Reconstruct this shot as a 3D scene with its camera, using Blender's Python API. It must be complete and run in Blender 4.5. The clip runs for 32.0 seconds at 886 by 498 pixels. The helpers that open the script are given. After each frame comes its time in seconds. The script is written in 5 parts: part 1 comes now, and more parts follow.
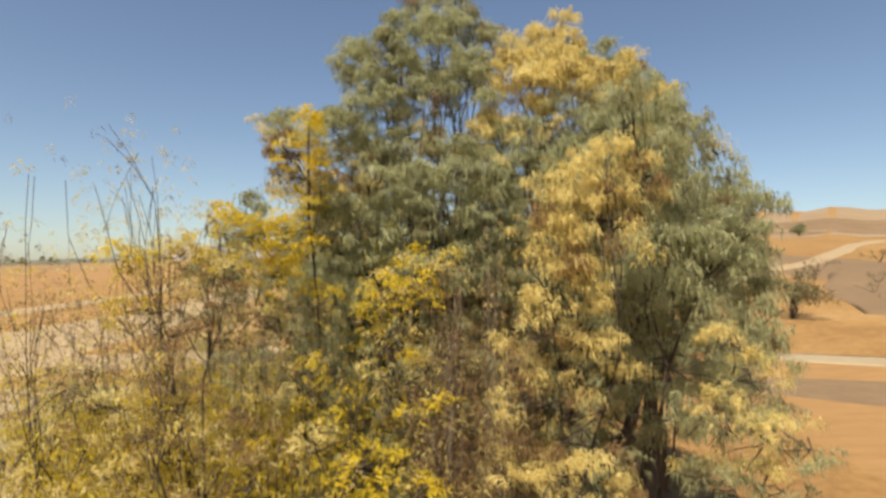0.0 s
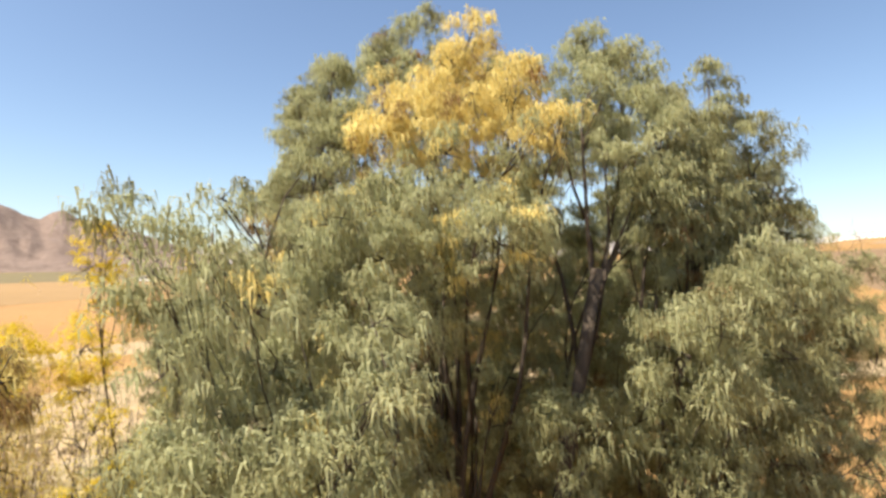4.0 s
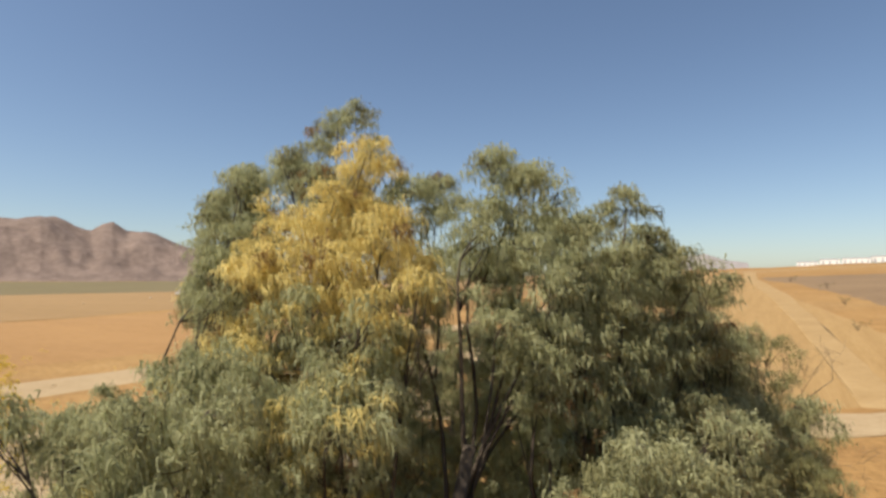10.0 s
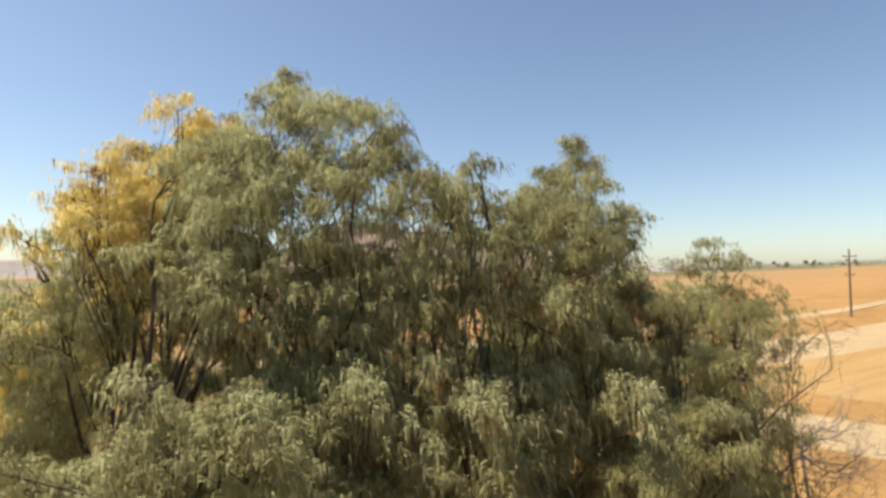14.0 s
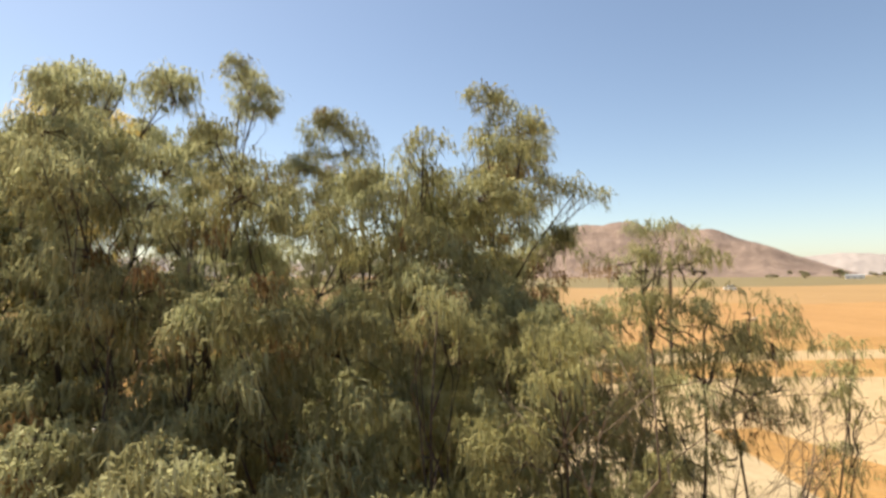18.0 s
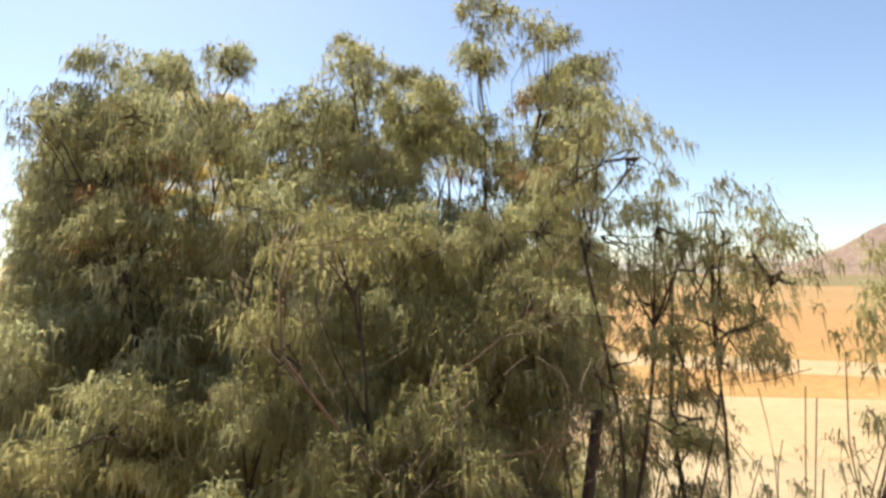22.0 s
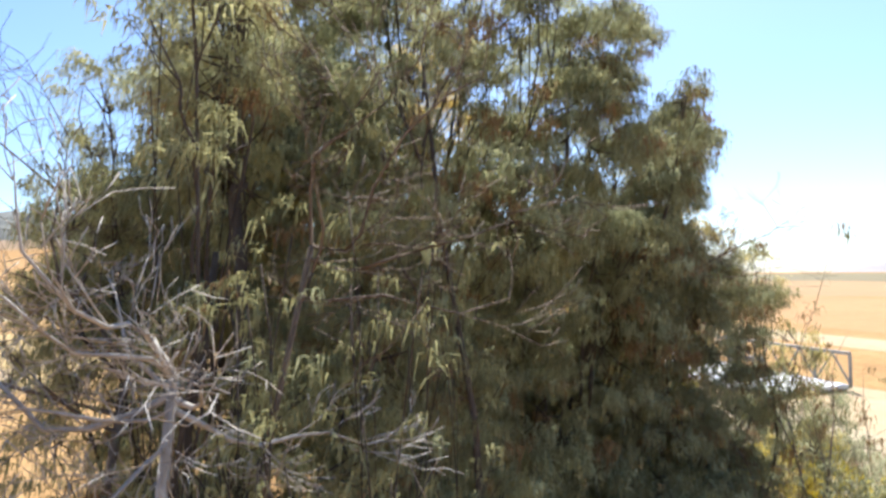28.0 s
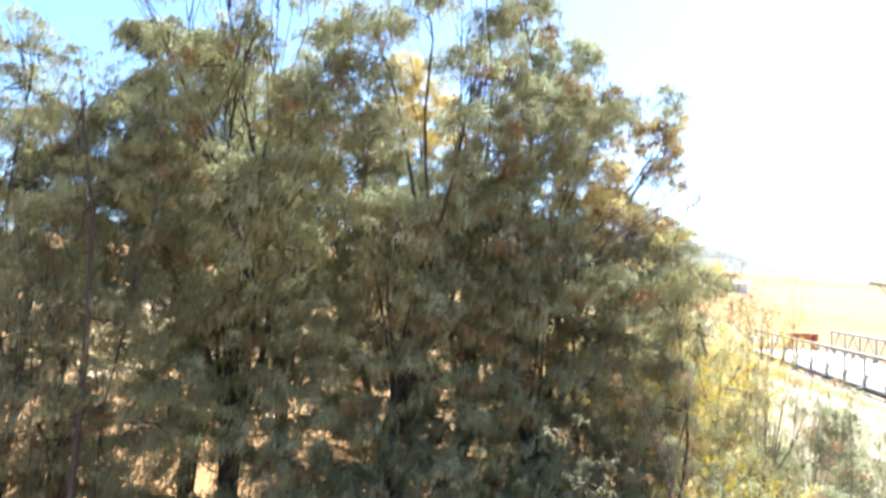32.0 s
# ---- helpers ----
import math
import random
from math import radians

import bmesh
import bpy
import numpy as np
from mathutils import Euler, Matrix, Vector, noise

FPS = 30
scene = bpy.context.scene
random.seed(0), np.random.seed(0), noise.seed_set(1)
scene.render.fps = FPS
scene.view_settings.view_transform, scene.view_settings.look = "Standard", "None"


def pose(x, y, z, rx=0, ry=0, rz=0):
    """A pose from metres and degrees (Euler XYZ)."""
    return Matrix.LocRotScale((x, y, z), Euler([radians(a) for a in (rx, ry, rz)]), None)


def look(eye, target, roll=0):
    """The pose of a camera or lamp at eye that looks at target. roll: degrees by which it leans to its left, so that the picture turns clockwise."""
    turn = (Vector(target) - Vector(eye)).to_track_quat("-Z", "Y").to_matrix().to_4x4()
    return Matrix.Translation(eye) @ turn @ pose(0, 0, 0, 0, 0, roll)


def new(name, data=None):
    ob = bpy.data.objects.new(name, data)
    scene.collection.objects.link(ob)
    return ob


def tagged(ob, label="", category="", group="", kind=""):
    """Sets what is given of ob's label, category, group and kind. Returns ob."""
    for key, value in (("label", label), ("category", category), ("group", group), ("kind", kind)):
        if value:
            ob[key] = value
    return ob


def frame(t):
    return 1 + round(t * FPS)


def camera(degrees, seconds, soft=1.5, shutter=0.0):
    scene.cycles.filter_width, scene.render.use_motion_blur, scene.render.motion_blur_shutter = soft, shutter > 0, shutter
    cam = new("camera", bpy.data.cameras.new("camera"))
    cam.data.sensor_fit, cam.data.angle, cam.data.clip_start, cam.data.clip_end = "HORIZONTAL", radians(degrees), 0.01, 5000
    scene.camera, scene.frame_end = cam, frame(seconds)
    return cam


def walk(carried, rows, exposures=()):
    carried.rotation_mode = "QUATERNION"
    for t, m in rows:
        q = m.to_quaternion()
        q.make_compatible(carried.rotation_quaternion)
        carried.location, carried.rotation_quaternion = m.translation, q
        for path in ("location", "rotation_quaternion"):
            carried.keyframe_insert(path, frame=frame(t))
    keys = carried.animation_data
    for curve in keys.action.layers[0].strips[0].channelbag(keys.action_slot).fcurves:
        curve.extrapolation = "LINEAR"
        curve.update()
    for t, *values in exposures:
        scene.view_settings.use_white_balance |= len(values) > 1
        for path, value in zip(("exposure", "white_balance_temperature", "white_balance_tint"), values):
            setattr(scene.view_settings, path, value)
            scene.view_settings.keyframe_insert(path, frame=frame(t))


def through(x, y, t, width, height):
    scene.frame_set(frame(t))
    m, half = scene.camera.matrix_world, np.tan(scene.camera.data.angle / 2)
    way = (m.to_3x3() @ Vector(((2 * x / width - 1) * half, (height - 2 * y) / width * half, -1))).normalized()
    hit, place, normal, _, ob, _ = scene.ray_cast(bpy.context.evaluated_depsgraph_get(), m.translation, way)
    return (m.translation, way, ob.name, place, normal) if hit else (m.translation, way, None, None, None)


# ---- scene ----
cam = camera(75.9, 32.0, soft=3.0)
# seconds, place, heading to the left of +y, pitch, roll
PATH = [
    (0.0, (-1.415, -1.377, 4.823), -9.07, 2.00, 0.11),
    (0.5, (-0.269, -1.318, 4.778), -1.73, 1.84, -0.14),
    (1.0, (0.870, -1.185, 4.851), 4.85, 1.77, -0.46),
    (1.5, (1.866, -0.931, 5.007), 9.95, 1.69, -0.60),
    (2.0, (2.672, -0.713, 5.131), 14.26, 1.53, -0.57),
    (2.5, (3.385, -0.463, 5.286), 18.12, 0.67, -0.91),
    (4.5, (3.936, 1.700, 6.377), 28.49, 1.98, -0.32),
    (5.0, (3.729, 1.984, 6.710), 29.27, 2.09, -0.10),
    (5.5, (3.584, 2.100, 6.983), 28.96, 2.35, 0.28),
    (6.0, (3.533, 2.074, 7.229), 28.43, 2.71, 0.46),
    (6.5, (3.518, 1.963, 7.461), 28.16, 2.86, 0.52),
    (7.0, (3.509, 1.913, 7.659), 27.01, 2.84, 0.25),
    (7.5, (3.537, 1.891, 7.665), 26.16, 2.72, 0.16),
    (8.0, (3.646, 1.988, 7.491), 25.72, 2.89, -0.08),
    (8.5, (3.872, 2.131, 7.276), 26.15, 3.10, -0.30),
    (9.0, (4.178, 2.203, 7.185), 27.53, 3.02, -0.18),
    (9.5, (4.554, 2.205, 7.207), 29.10, 3.06, 0.04),
    (10.0, (4.972, 2.241, 7.280), 30.32, 3.08, 0.12),
    (10.5, (5.428, 2.455, 7.342), 31.17, 3.05, -0.20),
    (11.0, (5.796, 2.927, 7.359), 32.60, 3.08, -0.40),
    (11.5, (6.180, 3.350, 7.298), 36.07, 3.06, -0.30),
    (12.0, (6.592, 3.793, 7.160), 40.17, 3.00, -0.02),
    (12.5, (7.041, 4.247, 7.006), 44.48, 2.93, 0.05),
    (13.0, (7.406, 4.707, 6.878), 48.17, 2.80, -0.29),
    (13.5, (7.733, 5.128, 6.803), 52.43, 2.63, -0.44),
    (15.5, (7.950, 8.655, 6.965), 78.53, 2.13, 0.27),
    (16.0, (7.844, 8.923, 6.922), 78.93, 2.13, 0.50),
    (16.5, (7.753, 9.182, 6.881), 78.93, 2.22, 0.26),
    (17.0, (7.697, 9.383, 6.826), 79.61, 2.32, 0.09),
    (17.5, (7.643, 9.524, 6.768), 80.73, 2.69, 0.06),
    (18.0, (7.615, 9.736, 6.819), 83.27, 2.68, -0.10),
    (18.5, (7.606, 9.993, 6.926), 85.02, 2.72, -0.32),
    (19.0, (7.560, 10.266, 7.026), 87.54, 2.79, -0.50),
    (19.5, (7.495, 10.527, 7.073), 91.21, 2.75, -0.72),
    (20.0, (7.421, 10.788, 7.020), 95.46, 2.84, -0.53),
    (20.5, (7.340, 11.034, 6.867), 99.34, 2.83, -0.42),
    (21.0, (7.258, 11.278, 6.606), 102.67, 3.09, -0.50),
    (21.5, (7.150, 11.599, 6.391), 106.40, 2.80, -0.46),
    (22.0, (7.029, 11.872, 6.292), 110.14, 2.66, -0.45),
    (22.5, (6.877, 12.151, 6.275), 114.35, 2.78, -0.28),
    (23.0, (6.741, 12.443, 6.287), 118.32, 2.84, -0.22),
    (23.5, (6.695, 12.726, 6.316), 121.81, 2.79, -0.19),
    (24.0, (6.648, 12.981, 6.299), 124.26, 2.98, 0.06),
    (24.5, (6.569, 13.270, 6.228), 126.84, 3.03, 0.07),
    (25.0, (6.447, 13.560, 6.131), 130.12, 2.92, 0.06),
    (25.5, (6.272, 13.834, 6.034), 134.04, 2.87, 0.12),
    (27.5, (4.564, 14.745, 5.365), 155.28, 2.18, 0.07),
    (28.0, (3.995, 14.987, 5.096), 160.42, 2.46, -0.33),
    (28.5, (3.470, 15.361, 4.848), 166.87, 2.60, -0.46),
    (29.0, (2.934, 15.629, 4.674), 173.29, 2.56, -0.51),
    (29.5, (2.456, 15.745, 4.645), 178.74, 2.44, -0.37),
    (30.0, (2.055, 15.757, 4.806), 182.57, 1.98, -0.10),
    (30.5, (1.587, 15.799, 5.014), 183.99, 1.41, 0.19),
    (31.0, (0.868, 15.803, 5.098), 184.73, 1.64, 0.51),
    (31.5, (0.074, 15.950, 5.043), 185.92, 2.16, 0.78),
    (32.0, (-0.579, 16.134, 4.823), 188.24, 2.69, 0.89),
]


def aimed(eye, yaw, pitch, roll):
    a, b = radians(yaw), radians(pitch)
    way = Vector((-math.sin(a) * math.cos(b), math.cos(a) * math.cos(b), math.sin(b)))
    return look(eye, Vector(eye) + way, roll)


EXPOSURES = [(0.0, 0.65, 7200, 10), (1.0, 0.58, 7250, 10), (2.5, 0.80, 7000, 10), (4.5, 1.30, 6950, 10), (6.0, 1.15, 6900, 10), (7.5, 0.70, 6850, 10), (9.0, 0.52, 6800, 10), (11.0, 0.54, 6850, 10), (12.0, 0.55, 6850, 10), (13.5, 0.90, 7050, 10), (16.0, 1.02, 7300, 10), (19.0, 1.18, 7600, 10), (23.0, 1.35, 6850, 10), (28.0, 1.5, 5750, 10), (29.5, 1.95, 5450, 10), (32.0, 2.3, 5500, 10)]
walk(cam, [(t, aimed(e, y, p, r)) for t, e, y, p, r in PATH], EXPOSURES)

# ---- light ----
SUN_EL, SUN_AZ = radians(57.9), radians(147.1)  # height, and heading to the left of +y
to_sun = Vector((-math.sin(SUN_AZ) * math.cos(SUN_EL), math.cos(SUN_AZ) * math.cos(SUN_EL), math.sin(SUN_EL)))
world = bpy.data.worlds.new("sky")
scene.world = world
world.use_nodes = True
wn = world.node_tree.nodes
sky = wn.new("ShaderNodeTexSky")
sky.sky_type, sky.sun_disc = "NISHITA", False
sky.sun_elevation, sky.sun_rotation = SUN_EL, -SUN_AZ
sky.altitude, sky.air_density, sky.dust_density, sky.ozone_density = 800, 1.0, 1.4, 2.4
wn["Background"].inputs["Strength"].default_value = 0.086
world.node_tree.links.new(sky.outputs["Color"], wn["Background"].inputs["Color"])
sun = new("sun", bpy.data.lights.new("sun", "SUN"))
sun.data.energy, sun.data.angle, sun.data.color = 5.0, radians(0.53), (1.0, 0.93, 0.80)
sun.matrix_world = look(to_sun * 60, (0, 0, 0))


# ---- materials ----
def material(name):
    m = bpy.data.materials.new(name)
    m.use_nodes = True
    return m, m.node_tree.nodes, m.node_tree.links


def ramp(nodes, stops):
    r = nodes.new("ShaderNodeValToRGB")
    e = r.color_ramp.elements
    while len(e) < len(stops):
        e.new(0.5)
    for k, (p, c) in zip(e, stops):
        k.position, k.color = p, (*c, 1)
    return r


def noise_node(nodes, links, scale, detail=6.0, rough=0.6, coords=None):
    n = nodes.new("ShaderNodeTexNoise")
    n.inputs["Scale"].default_value, n.inputs["Detail"].default_value, n.inputs["Roughness"].default_value = scale, detail, rough
    if coords is not None:
        links.new(coords, n.inputs["Vector"])
    return n


def surface(name, dark, light, scale, fine, rough=0.9, bump=0.3, bump_size=0.05, metal=0.0, stretch=None):
    """A two-scale mottled surface: broad patches and fine grain, with relief."""
    m, nodes, links = material(name)
    b = nodes["Principled BSDF"]
    tc = nodes.new("ShaderNodeTexCoord")
    coords = tc.outputs["Object"]
    if stretch:
        mp = nodes.new("ShaderNodeMapping")
        mp.inputs["Scale"].default_value = stretch
        links.new(coords, mp.inputs["Vector"])
        coords = mp.outputs["Vector"]
    n1, n2 = noise_node(nodes, links, scale, 5, 0.6, coords), noise_node(nodes, links, fine, 8, 0.7, coords)
    mix = nodes.new("ShaderNodeMath")
    mix.operation = "MULTIPLY_ADD"
    mix.inputs[1].default_value = 0.5
    half = nodes.new("ShaderNodeMath")
    half.operation = "MULTIPLY"
    half.inputs[1].default_value = 0.5
    links.new(n2.outputs["Fac"], half.inputs[0])
    links.new(n1.outputs["Fac"], mix.inputs[0])
    links.new(half.outputs[0], mix.inputs[2])
    r = ramp(nodes, [(0.32, dark), (0.68, light)])
    links.new(mix.outputs[0], r.inputs["Fac"])
    links.new(r.outputs["Color"], b.inputs["Base Color"])
    b.inputs["Roughness"].default_value, b.inputs["Metallic"].default_value = rough, metal
    b.inputs["Specular IOR Level"].default_value = 0.2
    bp = nodes.new("ShaderNodeBump")
    bp.inputs["Strength"].default_value, bp.inputs["Distance"].default_value = bump, bump_size
    links.new(n2.outputs["Fac"], bp.inputs["Height"])
    links.new(bp.outputs["Normal"], b.inputs["Normal"])
    return m


def foliage(name, stops, through=0.42, patch=0.9):
    """Feathery leaves: each strand has its own tone, with broad patches, and lets some light through."""
    m, nodes, links = material(name)
    nodes.remove(nodes["Principled BSDF"])
    out = nodes["Material Output"]
    geo, tc = nodes.new("ShaderNodeNewGeometry"), nodes.new("ShaderNodeTexCoord")
    n = noise_node(nodes, links, patch, 5, 0.75, tc.outputs["Object"])
    add = nodes.new("ShaderNodeMath")
    add.operation = "MULTIPLY_ADD"
    add.inputs[1].default_value, add.inputs[2].default_value = 0.14, -0.07
    links.new(geo.outputs["Random Per Island"], add.inputs[0])
    tot = nodes.new("ShaderNodeMath")
    links.new(add.outputs[0], tot.inputs[0])
    links.new(n.outputs["Fac"], tot.inputs[1])
    r = ramp(nodes, stops)
    links.new(tot.outputs[0], r.inputs["Fac"])
    d, t, mix = nodes.new("ShaderNodeBsdfDiffuse"), nodes.new("ShaderNodeBsdfTranslucent"), nodes.new("ShaderNodeMixShader")
    links.new(r.outputs["Color"], d.inputs["Color"])
    links.new(r.outputs["Color"], t.inputs["Color"])
    mix.inputs["Fac"].default_value = through
    links.new(d.outputs[0], mix.inputs[1])
    links.new(t.outputs[0], mix.inputs[2])
    links.new(mix.outputs[0], out.inputs["Surface"])
    return m


GREEN = foliage("grey_green_leaves", [(0.25, (0.240, 0.248, 0.135)), (0.5, (0.385, 0.392, 0.225)), (0.75, (0.520, 0.525, 0.325))], through=0.50)
OLIVE = foliage("olive_leaves", [(0.25, (0.150, 0.146, 0.074)), (0.5, (0.250, 0.242, 0.126)), (0.75, (0.360, 0.347, 0.190))], through=0.38)
YOUNG = foliage("young_pale_olive_leaves", [(0.25, (0.235, 0.228, 0.105)), (0.5, (0.365, 0.352, 0.175)), (0.75, (0.490, 0.470, 0.255))], through=0.55)
GOLD = foliage("golden_leaves", [(0.25, (0.47, 0.375, 0.135)), (0.5, (0.69, 0.575, 0.235)), (0.75, (0.82, 0.72, 0.37))], through=0.48)
LEMON = foliage("yellow_leaves", [(0.25, (0.42, 0.31, 0.025)), (0.5, (0.66, 0.51, 0.05)), (0.75, (0.80, 0.66, 0.11))], through=0.5)
RUST = foliage("dry_brown_leaves", [(0.25, (0.153, 0.092, 0.044)), (0.5, (0.270, 0.176, 0.088)), (0.75, (0.360, 0.264, 0.141))])
SCRUB = foliage("dry_scrub", [(0.25, (0.088, 0.066, 0.040)), (0.5, (0.150, 0.110, 0.062)), (0.75, (0.220, 0.167, 0.097))])
BARK = surface("dark_bark", (0.035, 0.027, 0.02), (0.12, 0.095, 0.075), 3, 22, 0.95, 0.8, 0.03, stretch=(1, 1, 0.25))
PALE_BARK = surface("bleached_dead_wood", (0.24, 0.21, 0.18), (0.50, 0.46, 0.41), 4, 30, 0.85, 0.5, 0.01, stretch=(1, 1, 0.4))
TWIG = surface("brown_twig_bark", (0.08, 0.06, 0.045), (0.20, 0.155, 0.115), 5, 30, 0.9, 0.5, 0.01)
POLE_WOOD = surface("weathered_pole_wood", (0.07, 0.05, 0.038), (0.17, 0.125, 0.095), 2, 18, 0.9, 0.5, 0.01, stretch=(1, 1, 0.12))
SAND = surface("pale_sandy_track", (0.245, 0.187, 0.114), (0.352, 0.284, 0.186), 0.25, 3.0, 0.95, 0.4, 0.05)
LANE = surface("trodden_sandy_road", (0.262, 0.186, 0.104), (0.365, 0.276, 0.168), 0.25, 2.0, 0.95, 0.4, 0.05)
STRAW = surface("straw_stubble", (0.271, 0.187, 0.077), (0.387, 0.278, 0.129), 0.2, 2.5, 0.95, 0.5, 0.06, stretch=(1.6, 0.25, 1))
TAN = surface("tan_dry_field", (0.205, 0.130, 0.058), (0.295, 0.188, 0.090), 0.02, 0.6, 0.95, 0.4, 0.06, stretch=(0.3, 1.2, 1))
FURROW = surface("furrowed_tan_stubble", (0.238, 0.144, 0.056), (0.350, 0.230, 0.102), 0.35, 2.5, 0.95, 0.8, 0.08, stretch=(2.2, 0.12, 1))
TRACK = surface("worn_pale_track", (0.250, 0.160, 0.070), (0.352, 0.242, 0.118), 0.3, 2.0, 0.95, 0.4, 0.04)
CLAY = surface("orange_ploughed_clay", (0.215, 0.118, 0.046), (0.335, 0.196, 0.083), 0.04, 1.2, 0.95, 0.5, 0.08, stretch=(0.4, 1.4, 1))
# brown hill grass, greyed and paled to carry distance haze in its colour
HILL_TAN = surface("haze_paled_hill_grass", (0.205, 0.142, 0.085), (0.295, 0.215, 0.135), 0.015, 0.3, 0.95, 0.5, 0.2)
CROP = surface("dull_green_crop", (0.115, 0.094, 0.048), (0.172, 0.138, 0.073), 0.02, 0.4, 0.95, 0.3, 0.1)
BROWN = surface("dry_brown_heath", (0.138, 0.089, 0.052), (0.234, 0.158, 0.089), 0.03, 0.8, 0.95, 0.5, 0.1)
ROCK = surface("pinkish_bare_rock", (0.108, 0.078, 0.068), (0.275, 0.205, 0.172), 0.009, 0.05, 0.95, 1.0, 10.0)
# pale, low-contrast colour: the haze over the far ridges is put into it
FAR_ROCK = surface("far_rock_haze_tinted", (0.235, 0.213, 0.213), (0.283, 0.256, 0.250), 0.004, 0.03, 0.95, 0.4, 6.0)
# dark woods with the grey-blue of distance haze mixed into the base colour
WOODED = surface("hazy_wooded_slope", (0.085, 0.092, 0.088), (0.165, 0.160, 0.140), 0.01, 0.08, 0.95, 0.6, 4.0)
WHITE = surface("white_sheet_cladding", (0.68, 0.68, 0.66), (0.82, 0.82, 0.80), 0.05, 1.0, 0.6, 0.1, 0.02)
ROOF = surface("grey_sheet_roof", (0.30, 0.31, 0.33), (0.45, 0.46, 0.48), 0.05, 1.0, 0.5, 0.1, 0.02)
STEEL = surface("dull_galvanised_steel", (0.17, 0.16, 0.14), (0.33, 0.31, 0.28), 1.5, 14, 0.6, 0.3, 0.004, metal=0.3)
DECK = surface("pale_concrete_deck", (0.55, 0.54, 0.53), (0.74, 0.73, 0.72), 0.6, 8, 0.85, 0.3, 0.01)
RED = surface("faded_red_paint", (0.26, 0.05, 0.03), (0.38, 0.085, 0.05), 1.0, 9, 0.5, 0.1, 0.004)
PAINT = surface("white_vehicle_paint", (0.66, 0.66, 0.64), (0.80, 0.80, 0.78), 1.0, 9, 0.4, 0.1, 0.003)
DRAB = surface("dark_drab_paint", (0.05, 0.045, 0.04), (0.12, 0.105, 0.09), 1.0, 9, 0.6, 0.1, 0.004)
CANVAS = surface("dusty_canvas", (0.30, 0.25, 0.18), (0.45, 0.38, 0.28), 1.0, 9, 0.9, 0.2, 0.01)
RUBBER = surface("dusty_rubber", (0.02, 0.02, 0.02), (0.06, 0.055, 0.05), 3, 20, 0.9, 0.2, 0.004)
GLASS = surface("dark_vehicle_glass", (0.02, 0.025, 0.03), (0.05, 0.055, 0.06), 2, 9, 0.15, 0.0, 0.001)
CERAMIC = surface("brown_insulator_glaze", (0.09, 0.05, 0.035), (0.16, 0.09, 0.06), 3, 20, 0.3, 0.1, 0.002)
STONE = surface("tan_field_stone", (0.28, 0.21, 0.14), (0.45, 0.36, 0.26), 2, 12, 0.9, 0.6, 0.02)


# ---- mesh helpers ----
def part(name, bm, mat, parent=None, label="", smooth=False):
    me = bpy.data.meshes.new(name)
    if smooth:
        for f in bm.faces:
            f.smooth = True
    bm.to_mesh(me)
    bm.free()
    me.materials.append(mat)
    ob = new(name, me)
    if parent is not None:
        ob.parent = parent
    if label:
        ob["label"] = label
    return ob


def bulk(name, verts, faces3=None, faces4=None, mats=(), index=None, parent=None, smooth=False):
    """One mesh from arrays of corners and of triangles and quads."""
    me = bpy.data.meshes.new(name)
    f3 = np.zeros((0, 3), np.int32) if faces3 is None else np.asarray(faces3, np.int32)
    f4 = np.zeros((0, 4), np.int32) if faces4 is None else np.asarray(faces4, np.int32)
    me.vertices.add(len(verts))
    me.vertices.foreach_set("co", np.asarray(verts, np.float32).ravel())
    loops = np.concatenate([f4.ravel(), f3.ravel()])
    me.loops.add(len(loops))
    me.loops.foreach_set("vertex_index", loops)
    me.polygons.add(len(f4) + len(f3))
    starts = np.concatenate([np.arange(len(f4)) * 4, len(f4) * 4 + np.arange(len(f3)) * 3]).astype(np.int32)
    me.polygons.foreach_set("loop_start", starts)
    for m in mats:
        me.materials.append(m)
    if index is not None:
        me.polygons.foreach_set("material_index", np.asarray(index, np.int32))
    me.polygons.foreach_set("use_smooth", np.full(len(starts), smooth))
    me.update(calc_edges=True)
    me.validate()
    ob = new(name, me)
    if parent is not None:
        ob.parent = parent
    return ob


def empty(name, x, y, z, turn=0.0):
    ob = new(name)
    ob.matrix_world = pose(x, y, z, 0, 0, turn)
    return ob


def box(bm, x0, y0, z0, x1, y1, z1, bevel=0.0):
    vs = bmesh.ops.create_cube(bm, size=1)["verts"]
    for v in vs:
        v.co = Vector(((x0 + x1) / 2 + v.co.x * (x1 - x0), (y0 + y1) / 2 + v.co.y * (y1 - y0), (z0 + z1) / 2 + v.co.z * (z1 - z0)))
    if bevel:
        es = {e for v in vs for e in v.link_edges}
        bmesh.ops.bevel(bm, geom=list(es), offset=bevel, segments=2, affect="EDGES", profile=0.6)
    return bm


def bar(bm, a, b, w, h):
    """A straight member of section w by h from a to b."""
    a, b = Vector(a), Vector(b)
    d = (b - a).normalized()
    s = d.cross(Vector((0, 0, 1)))
    s = Vector((1, 0, 0)) if s.length < 0.01 else s.normalized()
    u = s.cross(d)
    q = [(-1, -1), (1, -1), (1, 1), (-1, 1)]
    vs = [[bm.verts.new(p + s * i * w / 2 + u * j * h / 2) for i, j in q] for p in (a, b)]
    for k in range(4):
        bm.faces.new((vs[0][k], vs[0][(k + 1) % 4], vs[1][(k + 1) % 4], vs[1][k]))
    bm.faces.new(vs[0][::-1])
    bm.faces.new(vs[1])


